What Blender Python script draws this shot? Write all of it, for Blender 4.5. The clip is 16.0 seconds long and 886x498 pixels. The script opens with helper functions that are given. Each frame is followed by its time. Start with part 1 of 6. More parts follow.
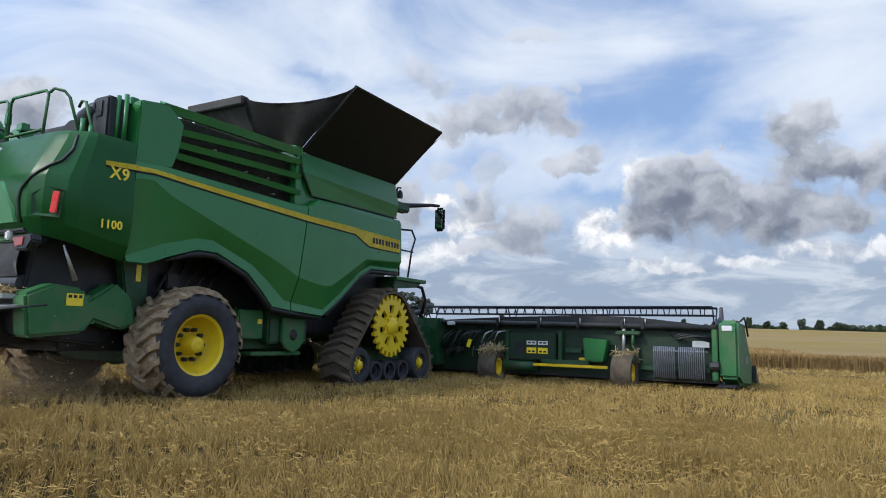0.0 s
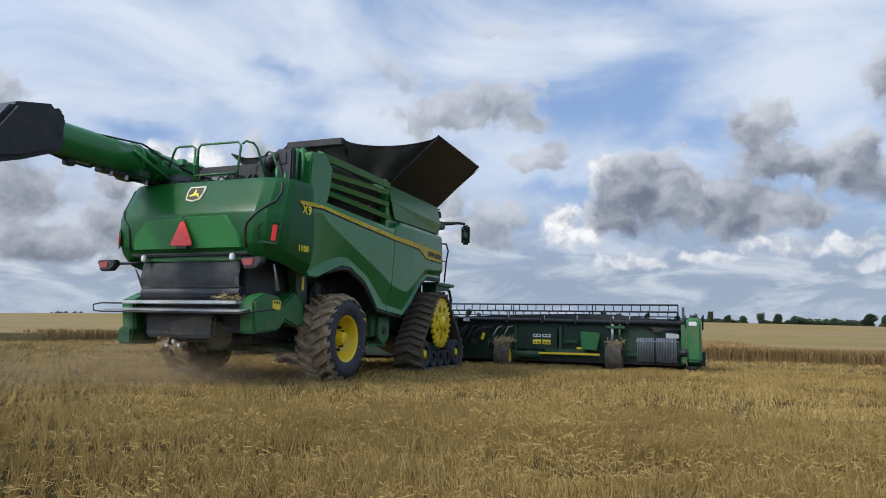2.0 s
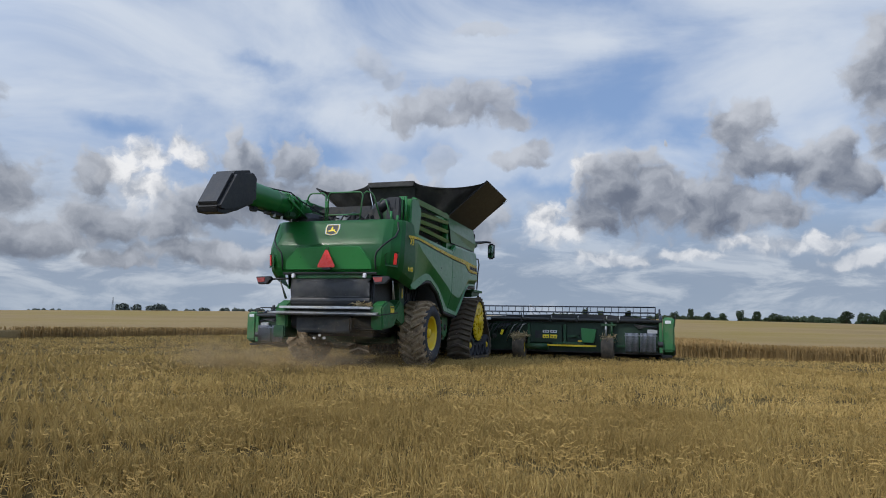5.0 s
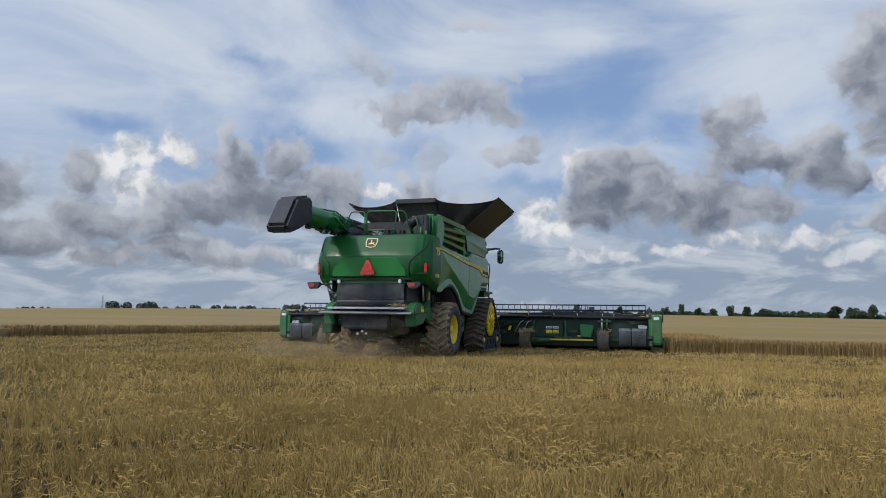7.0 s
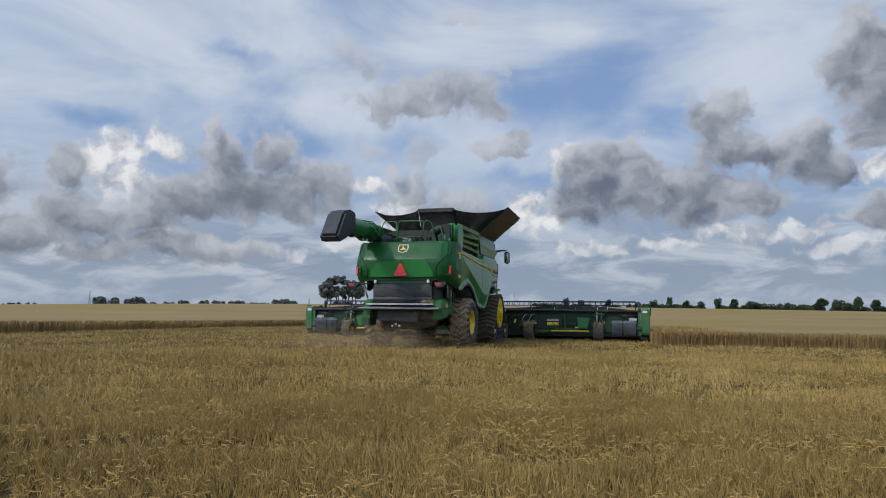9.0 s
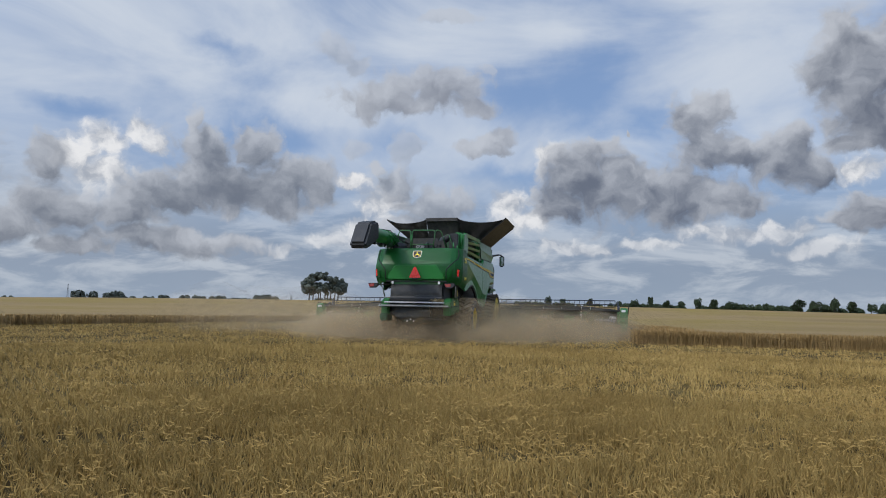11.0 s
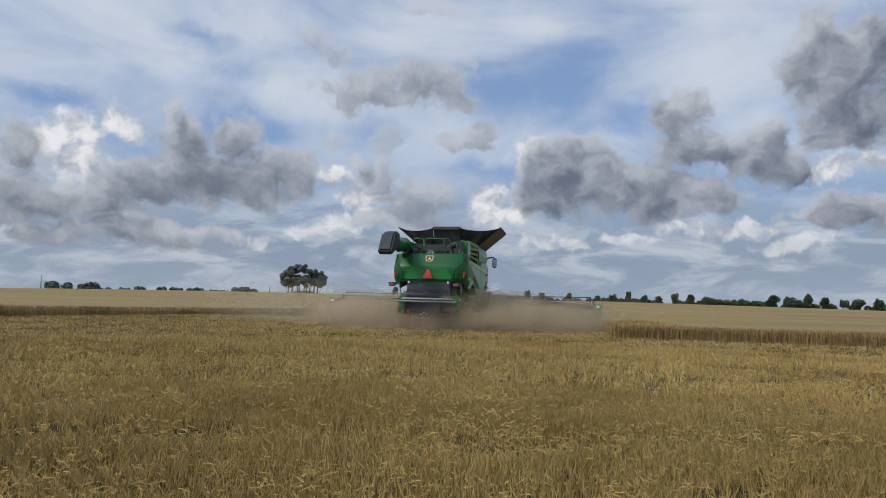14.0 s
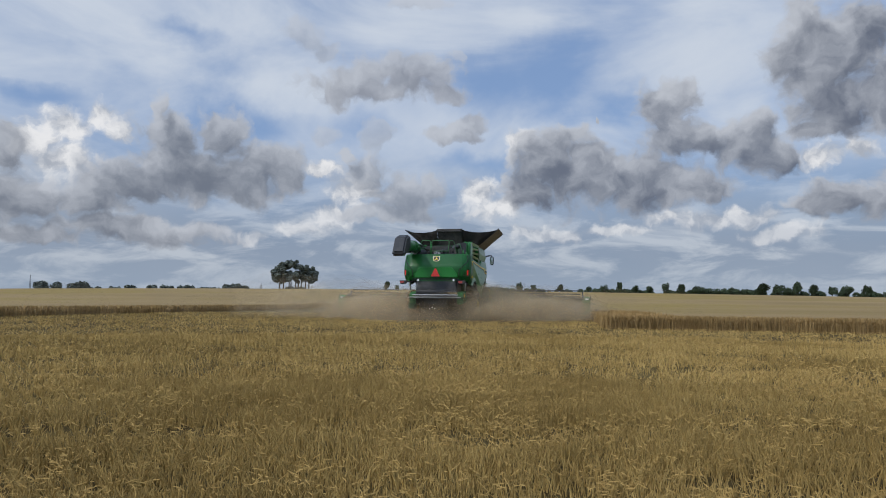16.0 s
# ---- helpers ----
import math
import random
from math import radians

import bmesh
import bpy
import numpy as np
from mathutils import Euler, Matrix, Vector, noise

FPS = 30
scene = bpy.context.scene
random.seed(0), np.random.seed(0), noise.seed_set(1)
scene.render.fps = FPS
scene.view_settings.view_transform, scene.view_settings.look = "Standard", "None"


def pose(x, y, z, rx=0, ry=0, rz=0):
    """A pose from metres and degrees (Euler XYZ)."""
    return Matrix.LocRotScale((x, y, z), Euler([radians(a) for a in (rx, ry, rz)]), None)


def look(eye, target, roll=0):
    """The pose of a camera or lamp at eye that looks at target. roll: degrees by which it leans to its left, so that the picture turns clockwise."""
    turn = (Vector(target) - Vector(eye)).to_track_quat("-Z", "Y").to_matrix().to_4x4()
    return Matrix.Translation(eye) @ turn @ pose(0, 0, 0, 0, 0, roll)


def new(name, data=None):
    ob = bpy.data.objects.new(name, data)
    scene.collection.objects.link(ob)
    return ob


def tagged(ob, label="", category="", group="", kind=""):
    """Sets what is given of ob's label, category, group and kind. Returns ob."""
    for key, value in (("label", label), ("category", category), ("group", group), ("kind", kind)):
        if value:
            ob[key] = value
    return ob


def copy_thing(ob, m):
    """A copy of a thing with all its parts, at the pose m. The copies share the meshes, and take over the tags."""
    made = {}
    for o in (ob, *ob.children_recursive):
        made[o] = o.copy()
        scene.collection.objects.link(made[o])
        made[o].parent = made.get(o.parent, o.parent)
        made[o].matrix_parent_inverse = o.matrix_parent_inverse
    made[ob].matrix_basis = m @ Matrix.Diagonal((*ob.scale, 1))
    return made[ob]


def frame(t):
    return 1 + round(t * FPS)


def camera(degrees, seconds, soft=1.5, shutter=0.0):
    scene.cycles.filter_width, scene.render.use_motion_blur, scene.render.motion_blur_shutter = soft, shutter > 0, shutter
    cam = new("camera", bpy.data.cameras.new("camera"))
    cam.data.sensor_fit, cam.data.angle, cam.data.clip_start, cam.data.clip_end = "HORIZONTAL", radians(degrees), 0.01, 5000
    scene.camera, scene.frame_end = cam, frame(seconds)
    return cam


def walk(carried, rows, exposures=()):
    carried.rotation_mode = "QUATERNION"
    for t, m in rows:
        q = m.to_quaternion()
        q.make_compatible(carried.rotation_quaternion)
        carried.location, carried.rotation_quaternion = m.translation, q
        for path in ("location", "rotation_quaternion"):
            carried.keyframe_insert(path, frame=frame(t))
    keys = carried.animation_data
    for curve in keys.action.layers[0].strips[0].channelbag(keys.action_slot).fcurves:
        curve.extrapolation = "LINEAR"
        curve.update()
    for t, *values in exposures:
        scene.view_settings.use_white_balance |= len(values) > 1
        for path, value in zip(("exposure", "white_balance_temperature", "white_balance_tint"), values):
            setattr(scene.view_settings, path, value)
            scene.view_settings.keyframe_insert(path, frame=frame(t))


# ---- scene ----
cam = camera(65.87, 16.0, soft=1.0)

# yaw to the right, pitch up, roll, in degrees; the film-maker stands still and turns
VIEW = [
    (0, -4.897, 7.089, 1.406),
    (0.5, -3.977, 7.102, 1.306),
    (1, -3.293, 6.992, 1.266),
    (1.5, -2.683, 6.893, 1.162),
    (2, -2.145, 6.737, 1.163),
    (2.5, -1.626, 6.642, 1.178),
    (3, -1.276, 6.555, 1.141),
    (3.5, -1.082, 6.549, 1.081),
    (4, -0.973, 6.550, 1.082),
    (6.5, -0.178, 6.410, 1.044),
    (7, -0.000, 6.265, 0.898),
    (7.5, 0.181, 6.097, 0.835),
    (8, 0.408, 5.969, 0.721),
    (8.5, 0.653, 5.848, 0.627),
    (9, 0.903, 5.778, 0.615),
    (11.5, 2.625, 5.547, 1.322),
    (12, 2.853, 5.523, 1.398),
    (12.5, 3.041, 5.504, 1.463),
    (13, 3.359, 5.456, 1.552),
    (13.5, 3.730, 5.297, 1.553),
    (14, 3.998, 5.069, 1.503),
    (14.5, 4.186, 4.890, 1.324),
    (15, 4.373, 4.763, 0.990),
    (15.5, 4.555, 4.622, 0.733),
    (16, 4.749, 4.540, 0.551),
]
EYE = (0.0, 0.0, 1.092)


def view_pose(yaw, pitch, roll):
    return pose(*EYE, 90 + pitch, 0, -yaw) @ pose(0, 0, 0, 0, 0, roll)


EXPOSURES = [(0, 0.36), (1.5, 0.28), (3.5, 0.12), (7, -0.03), (12, -0.06), (16, -0.06)]
walk(cam, [(t, view_pose(y, p, r)) for t, y, p, r in VIEW], EXPOSURES)

# the harvester's way over the field: seconds, x, y, z, heading to the right of north
DRIVE = [
    (0, -5.385, 9.340, -0.000, 25.21),
    (0.5, -4.887, 10.029, 0.018, 23.44),
    (1, -4.409, 10.706, 0.031, 21.70),
    (1.5, -3.994, 11.395, 0.035, 20.09),
    (2, -3.631, 12.138, 0.036, 18.87),
    (2.5, -3.312, 12.881, 0.044, 17.84),
    (3, -3.031, 13.618, 0.056, 17.02),
    (3.5, -2.723, 14.340, 0.069, 16.48),
    (4, -2.460, 15.084, 0.073, 16.38),
    (6.5, -1.500, 18.686, 0.077, 16.77),
    (7, -1.289, 19.445, 0.079, 16.97),
    (7.5, -1.046, 20.201, 0.084, 17.08),
    (8, -0.801, 20.968, 0.092, 17.10),
    (8.5, -0.567, 21.748, 0.100, 17.06),
    (9, -0.321, 22.534, 0.109, 16.98),
    (11.5, 0.852, 26.536, 0.152, 16.49),
    (12, 1.087, 27.333, 0.155, 16.38),
    (12.5, 1.304, 28.131, 0.155, 16.26),
    (13, 1.532, 28.925, 0.154, 16.15),
    (13.5, 1.753, 29.720, 0.150, 16.04),
    (14, 1.972, 30.516, 0.144, 15.93),
    (14.5, 2.196, 31.310, 0.135, 15.82),
    (15, 2.425, 32.103, 0.123, 15.70),
    (15.5, 2.648, 32.898, 0.108, 15.57),
    (16, 2.854, 33.697, 0.092, 15.43),
]

# ---- light ----
world = bpy.data.worlds.new("sky")
scene.world = world
world.use_nodes = True
SUN_AZ, SUN_EL = 234.0, 40.0   # degrees clockwise from north, above the horizon

# cloud banks: azimuth, height, half width, half height, in degrees
GREY_WEST = [
    (-13.1, 9.6, 5.6, 2.1), (-16.1, 10.7, 5.4, 2), (-8.1, 10.8, 1.5, 1.9), (-13.6, 13.6, 2, 1.7), (-18.3, 14.8, 0.6, 1.1), (-17.4, 12.8, 2.8, 1.7),
    (-20.1, 9.1, 3.9, 1.8), (-10.5, 10.7, 2.9, 2.3), (-27.1, 7.4, 3.3, 1.7), (-28.4, 10.5, 1.6, 2.2), (-19.2, 5.3, 7.5, 1.1), (-26.2, 4.5, 3.5, 0.8),
    (-23.1, 7.4, 3.4, 1.3), (-37.5, 15.2, 3.4, 2.6), (-35, 9.5, 4.5, 2.8), (-33, 5.8, 6, 1.4),
]
GREY_MIDDLE = [
    (-3.0, 17.5, 4.7, 1.5), (2.2, 18.7, 3.6, 1.7), (-0.4, 19.3, 3.6, 1.2), (4.9, 17.3, 2.2, 0.9), (7.6, 15.2, 1.3, 0.8), (5.4, 14.2, 2.6, 0.7),
]
GREY_LOW = [
    (1.4, 8.8, 3.6, 1.8), (4.0, 10.0, 1.7, 1.4), (-1.9, 10.8, 1.9, 1.6), (0.2, 7.4, 5.7, 0.8), (-3.4, 12.4, 0.6, 0.8),
]
WISPS = [
    (-7.1, 21.4, 1.7, 1.1), (-5.5, 20.1, 1.1, 0.7), (-1.1, 13.8, 1.5, 1.4), (-5.3, 13.9, 1.2, 0.8), (5.5, 20.3, 1.1, 0.5), (2.4, 24.2, 2.9, 0.6),
]
GREY_EAST = [
    (13.8, 11.8, 3.5, 3.0), (16.8, 10.6, 5.7, 2.8), (21.3, 9.8, 4.8, 2.3), (11.9, 9.5, 2.6, 2.0), (14.9, 13.9, 2.3, 1.1), (22.9, 15.7, 2.5, 2.0),
    (24.6, 16.7, 1.2, 1.2), (23.5, 13.2, 2.6, 2.2), (25.8, 13.0, 1.7, 1.6), (28.7, 12.3, 2.4, 2.3), (29.9, 13.7, 1.4, 1.1), (31.0, 11.3, 1.9, 1.4),
    (25.3, 9.4, 3.1, 1.3), (17.6, 14.7, 0.2, 0.4),
]
GREY_RIGHT = [
    (34.8, 17.6, 4.2, 3.7), (32.2, 18.4, 2.1, 2.0), (33.4, 20.9, 1.8, 1.6), (37.2, 19.5, 3.0, 2.8), (35.1, 14.6, 3.8, 2.0), (38.1, 14.8, 2.7, 2.9),
    (33.3, 13.1, 1.6, 1.0), (34.9, 8.1, 3.0, 1.6), (37.7, 8.3, 2.0, 1.8), (32.6, 7.6, 1.9, 0.9), (43, 18, 6, 5), (42, 9, 5, 3),
]
WHITE = [
    (-24.5, 12.9, 3.1, 1.5), (-26.6, 11.5, 2.1, 1.7), (-22.3, 13.6, 1.6, 1.2), (-25.1, 10.1, 3.2, 1.6), (-21.0, 12.7, 1.2, 1.1), (-4.9, 7.0, 2.9, 1.6),
    (-4.0, 7.7, 1.9, 0.9), (-6.9, 5.9, 2.7, 1.0), (-10.5, 5.4, 1.5, 0.7), (-5.2, 11.2, 1.8, 0.7), (-2.9, 9.4, 2.8, 2.4), (7.9, 9.3, 2.4, 1.8),
    (9.5, 7.8, 3.1, 1.4), (11.4, 13.3, 1.7, 1.7), (13.1, 5.8, 4.0, 0.9), (23.0, 7.2, 2.2, 0.8), (29.2, 6.8, 3.0, 1.0), (18.8, 6.2, 2.9, 0.7),
    (25.7, 6.5, 3.1, 0.9), (34.0, 10.9, 2.3, 1.3), (36.6, 11.3, 1.5, 0.9), (31.8, 5.4, 3.6, 0.8),
]
# thin high cloud, and the gaps of blue in it
VEIL = [
    (-24.8, 18.7, 9.6, 4.2), (25.4, 20.9, 4.5, 4.9), (-11.6, 17.2, 6.7, 1.4), (0.5, 22.4, 6.8, 1.9), (3.5, 15.1, 5.8, 1.8), (-9.9, 21.2, 5.5, 2.5),
    (11.6, 23.2, 2.9, 1.5), (14.9, 14.1, 5.6, 1.6), (27.7, 14.8, 2.0, 1.7),
]
BLUE = [
    (14.3, 18.8, 4.5, 3.3), (8.3, 18.1, 4.3, 2.7), (-12.4, 14.3, 6.1, 1.3), (-2.3, 14.5, 2.8, 1.4), (7.8, 11.9, 3.8, 0.9), (-16.5, 20.5, 3.0, 0.9),
    (19.1, 16.3, 2.7, 1.8), (-26.8, 14.7, 3.2, 0.8), (29.3, 10.4, 1.6, 0.8),
]


def build_sky():
    nt = world.node_tree
    n, l = nt.nodes, nt.links

    def math_(op, a, b=None, c=None, clamp=False):
        m = n.new("ShaderNodeMath")
        m.operation, m.use_clamp = op, clamp
        for i, v in enumerate((a, b, c)):
            if v is None:
                continue
            if isinstance(v, (int, float)):
                m.inputs[i].default_value = v
            else:
                l.new(v, m.inputs[i])
        return m.outputs[0]

    def vec(op, a, b):
        m = n.new("ShaderNodeVectorMath")
        m.operation = op
        for i, v in enumerate((a, b)):
            if isinstance(v, tuple):
                m.inputs[i].default_value = v
            elif v is not None:
                l.new(v, m.inputs[i])
        return m.outputs["Value"] if op == "LENGTH" else m.outputs["Vector"]

    def noise_(src, scale, detail, rough, stretch=(1, 1, 1), dist=0.0):
        t = n.new("ShaderNodeTexNoise")
        t.inputs["Scale"].default_value, t.inputs["Detail"].default_value = scale, detail
        t.inputs["Roughness"].default_value, t.inputs["Distortion"].default_value = rough, dist
        l.new(vec("MULTIPLY", src, stretch), t.inputs["Vector"])
        return t

    def smooth(v, lo, hi):
        m = n.new("ShaderNodeMapRange")
        m.interpolation_type = "SMOOTHSTEP"
        m.inputs["From Min"].default_value, m.inputs["From Max"].default_value = lo, hi
        l.new(v, m.inputs["Value"])
        return m.outputs[0]

    def mix(f, a, b):
        m = n.new("ShaderNodeMix")
        m.data_type = "RGBA"
        for key, v in ((0, f), (6, a), (7, b)):
            if isinstance(v, tuple):
                m.inputs[key].default_value = (*v, 1)
            elif isinstance(v, (int, float)):
                m.inputs[key].default_value = v
            else:
                l.new(v, m.inputs[key])
        return m.outputs[2]

    coord = n.new("ShaderNodeTexCoord").outputs["Generated"]
    sep = n.new("ShaderNodeSeparateXYZ")
    l.new(coord, sep.inputs[0])
    az = math_("MULTIPLY", math_("ARCTAN2", sep.outputs[0], sep.outputs[1]), 57.296)
    el = math_("MULTIPLY", math_("ARCSINE", sep.outputs[2]), 57.296)
    comb = n.new("ShaderNodeCombineXYZ")
    l.new(az, comb.inputs[0])
    l.new(el, comb.inputs[1])
    flat = comb.outputs[0]

    # billows push the outlines of the banks about
    warp = noise_(flat, 0.30, 5, 0.55)
    push = vec("MULTIPLY", vec("SUBTRACT", warp.outputs["Color"], (0.5, 0.5, 0.5)), (3.6, 3.0, 0))
    place = vec("ADD", flat, push)
    above = vec("ADD", place, (-0.7, 1.1, 0))

    def lumps(where):
        """Rounded heads, large and small, between -0.5 and 0.5."""
        cells = n.new("ShaderNodeTexVoronoi")
        cells.feature = "SMOOTH_F1"
        cells.inputs["Scale"].default_value, cells.inputs["Detail"].default_value = 0.42, 2.5
        cells.inputs["Roughness"].default_value, cells.inputs["Smoothness"].default_value = 0.55, 0.6
        l.new(where, cells.inputs["Vector"])
        fine = noise_(where, 0.55, 7, 0.58)
        heads = math_("SUBTRACT", 0.62, cells.outputs["Distance"])
        return math_("ADD", math_("MULTIPLY", heads, 0.55), math_("MULTIPLY", math_("SUBTRACT", fine.outputs["Fac"], 0.5), 1.3))

    bumps, bumps_above = lumps(place), lumps(above)

    def banks(rows, where, blend=0.36):
        best = None
        for a, e, rx, ry in rows:
            d = vec("LENGTH", vec("MULTIPLY", vec("SUBTRACT", where, (a, e, 0)), (1 / rx, 1 / ry, 0)), None)
            v = math_("SUBTRACT", 1.33, d)
            best = v if best is None else math_("SMOOTH_MAX", best, v, blend)
        return math_("MAXIMUM", best, -1.5)

    # blue air behind it all
    sky = n.new("ShaderNodeTexSky")
    sky.sky_type = "NISHITA"
    sky.sun_disc = False
    sky.sun_elevation = radians(SUN_EL)
    sky.sun_rotation = radians(SUN_AZ)
    colour = mix(0.6, sky.outputs[0], (2.5, 3.9, 6.9))
    # thin high veil, in broad sheets with soft streaks
    streak = noise_(flat, 0.085, 6, 0.55, (0.6, 1.4, 1), 0.7)
    veil = math_("ADD", math_("MULTIPLY", math_("SUBTRACT", streak.outputs["Fac"], 0.42), 3.2), math_("MULTIPLY", banks(VEIL, place, 0.6), 0.25))
    veil = math_("SUBTRACT", veil, math_("MULTIPLY", math_("MAXIMUM", banks(BLUE, place, 0.4), 0.0), 0.55))
    colour = mix(math_("MULTIPLY", smooth(veil, -0.75, 0.95), 0.92), colour, (6.3, 6.9, 7.8))
    # low layers toward the horizon
    low = noise_(flat, 0.26, 7, 0.6, (0.55, 1.7, 1), 0.5)
    near = math_("SUBTRACT", 1.0, smooth(el, 4.0, 14.0))
    colour = mix(math_("MULTIPLY", near, 0.85), colour, mix(smooth(low.outputs["Fac"], 0.44, 0.64), (2.5, 3.1, 4.1), (5.0, 5.45, 6.1)))
    # sunlit heaps
    w = math_("ADD", banks(WHITE, place), math_("MULTIPLY", bumps, 1.0))
    slope = math_("MULTIPLY", math_("SUBTRACT", bumps, bumps_above), 1.3)
    bright = mix(smooth(math_("ADD", math_("MULTIPLY", w, 0.25), slope), -0.42, 0.62), (4.0, 4.35, 5.0), (8.6, 8.6, 8.7))
    colour = mix(math_("MULTIPLY", smooth(w, 0.1, 0.8), math_("ADD", 0.55, math_("MULTIPLY", smooth(el, 5.0, 9.0), 0.38))), colour, bright)
    # grey banks, paler where their slopes look up to the sun
    tone = noise_(place, 0.16, 3, 0.5)
    for rows, dense, dark in ((WISPS, 0.5, (2.6, 2.9, 3.5)), (GREY_LOW, 0.85, (2.2, 2.5, 3.1)), (GREY_MIDDLE, 0.82, (2.2, 2.35, 2.8)), (GREY_WEST, 0.92, (1.5, 1.72, 2.2)),
                              (GREY_EAST, 0.95, (1.3, 1.52, 2.05)), (GREY_RIGHT, 0.96, (1.2, 1.4, 1.9))):
        inside, over = banks(rows, place), banks(rows, above)
        g = math_("ADD", inside, math_("MULTIPLY", bumps, 0.95))
        lit = math_("ADD", math_("MULTIPLY", math_("SUBTRACT", inside, over), 0.5), math_("MULTIPLY", slope, 0.6))
        depth = math_("ADD", math_("MULTIPLY", g, 0.55), math_("MULTIPLY", math_("SUBTRACT", tone.outputs["Fac"], 0.5), 1.2))
        body = mix(smooth(math_("SUBTRACT", depth, lit), -0.50, 0.90), (5.3, 5.6, 6.2), dark)
        colour = mix(math_("MULTIPLY", smooth(g, 0.0, 0.55), dense), colour, body)
    # pale haze just over the land
    colour = mix(math_("MULTIPLY", math_("SUBTRACT", 1.0, smooth(el, 0.8, 4.5)), 0.4), colour, (3.3, 4.1, 5.2))
    # the thin cloud glows all round the sun, behind the film-maker
    facing = n.new("ShaderNodeVectorMath")
    facing.operation = "DOT_PRODUCT"
    l.new(coord, facing.inputs[0])
    a, e = radians(SUN_AZ), radians(SUN_EL)
    facing.inputs[1].default_value = (math.sin(a) * math.cos(e), math.cos(a) * math.cos(e), math.sin(e))
    glow = math_("ADD", 1.0, math_("MULTIPLY", smooth(facing.outputs["Value"], 0.1, 1.0), 1.5))
    lit = n.new("ShaderNodeVectorMath")
    lit.operation = "SCALE"
    l.new(colour, lit.inputs[0])
    l.new(glow, lit.inputs["Scale"])
    colour = lit.outputs["Vector"]
    # below the horizon
    colour = mix(smooth(el, -1.5, 0.2), (2.2, 2.0, 1.5), colour)
    bg = n["Background"]
    bg.inputs["Strength"].default_value = 0.1
    l.new(colour, bg.inputs["Color"])


build_sky()
sun = new("sun", bpy.data.lights.new("sun", "SUN"))
sun.data.energy = 1.7
sun.data.angle = radians(4)
sun.data.color = (1.0, 0.94, 0.86)
sun_a, sun_e = radians(SUN_AZ), radians(SUN_EL)
sun.matrix_world = look((30 * math.sin(sun_a) * math.cos(sun_e), 30 * math.cos(sun_a) * math.cos(sun_e), 30 * math.sin(sun_e)), (0, 0, 0))

# ---- materials ----
def surface(name, low, high, rough=0.6, metal=0.0, scale=4.0, bump=0.1, bump_scale=60.0, rough_var=0.1, dirt=None, dirt_at=(0.55, 0.7), dirt_scale=2.0,
            island=0.0, coat=0.0, lift=0.01):
    """Two tones broken up by noise at two scales, a fine relief, and dirt in patches."""
    m = bpy.data.materials.new(name)
    m.use_nodes = True
    nt = m.node_tree
    n, l = nt.nodes, nt.links
    bsdf = n["Principled BSDF"]
    pos = n.new("ShaderNodeTexCoord").outputs["Object"]

    def noise_(s, detail=5, roughness=0.6):
        t = n.new("ShaderNodeTexNoise")
        t.inputs["Scale"].default_value, t.inputs["Detail"].default_value, t.inputs["Roughness"].default_value = s, detail, roughness
        l.new(pos, t.inputs["Vector"])
        return t.outputs["Fac"]

    def mix(f, a, b):
        x = n.new("ShaderNodeMix")
        x.data_type = "RGBA"
        for key, v in ((0, f), (6, a), (7, b)):
            if isinstance(v, tuple):
                x.inputs[key].default_value = (*v, 1)
            elif isinstance(v, float):
                x.inputs[key].default_value = v
            else:
                l.new(v, x.inputs[key])
        return x.outputs[2]

    def span(v, a, b, c, d):
        r = n.new("ShaderNodeMapRange")
        for i, k in enumerate((a, b, c, d)):
            r.inputs[1 + i].default_value = k
        l.new(v, r.inputs[0])
        return r.outputs[0]

    colour = mix(span(noise_(scale), 0.3, 0.7, 0, 1), low, high)
    if island:
        geo = n.new("ShaderNodeNewGeometry")
        colour = mix(span(geo.outputs["Random Per Island"], 0, 1, 0, island), colour, high)
        dark = mix(span(geo.outputs["Random Per Island"], 0.4, 1, 0, island), (1.0, 1.0, 1.0), (0.25, 0.22, 0.18))
        x = n.new("ShaderNodeMix")
        x.data_type, x.blend_type = "RGBA", "MULTIPLY"
        x.inputs[0].default_value = 1
        l.new(colour, x.inputs[6])
        l.new(dark, x.inputs[7])
        colour = x.outputs[2]
    r = span(noise_(scale * 5), 0.3, 0.7, max(rough - rough_var, 0.02), min(rough + rough_var, 1))
    if dirt:
        f = span(noise_(dirt_scale, 8, 0.7), dirt_at[0], dirt_at[1], 0, 0.85)
        colour = mix(f, colour, dirt)
        r2 = n.new("ShaderNodeMix")
        l.new(f, r2.inputs[0])
        l.new(r, r2.inputs[2])
        r2.inputs[3].default_value = 0.9
        r = r2.outputs[0]
    l.new(colour, bsdf.inputs["Base Color"])
    l.new(r, bsdf.inputs["Roughness"])
    bsdf.inputs["Metallic"].default_value = metal
    bsdf.inputs["Coat Weight"].default_value = coat
    bsdf.inputs["Coat Roughness"].default_value = 0.08
    if bump:
        b = n.new("ShaderNodeBump")
        b.inputs["Strength"].default_value, b.inputs["Distance"].default_value = bump, lift
        l.new(noise_(bump_scale), b.inputs["Height"])
        l.new(b.outputs[0], bsdf.inputs["Normal"])
    return m


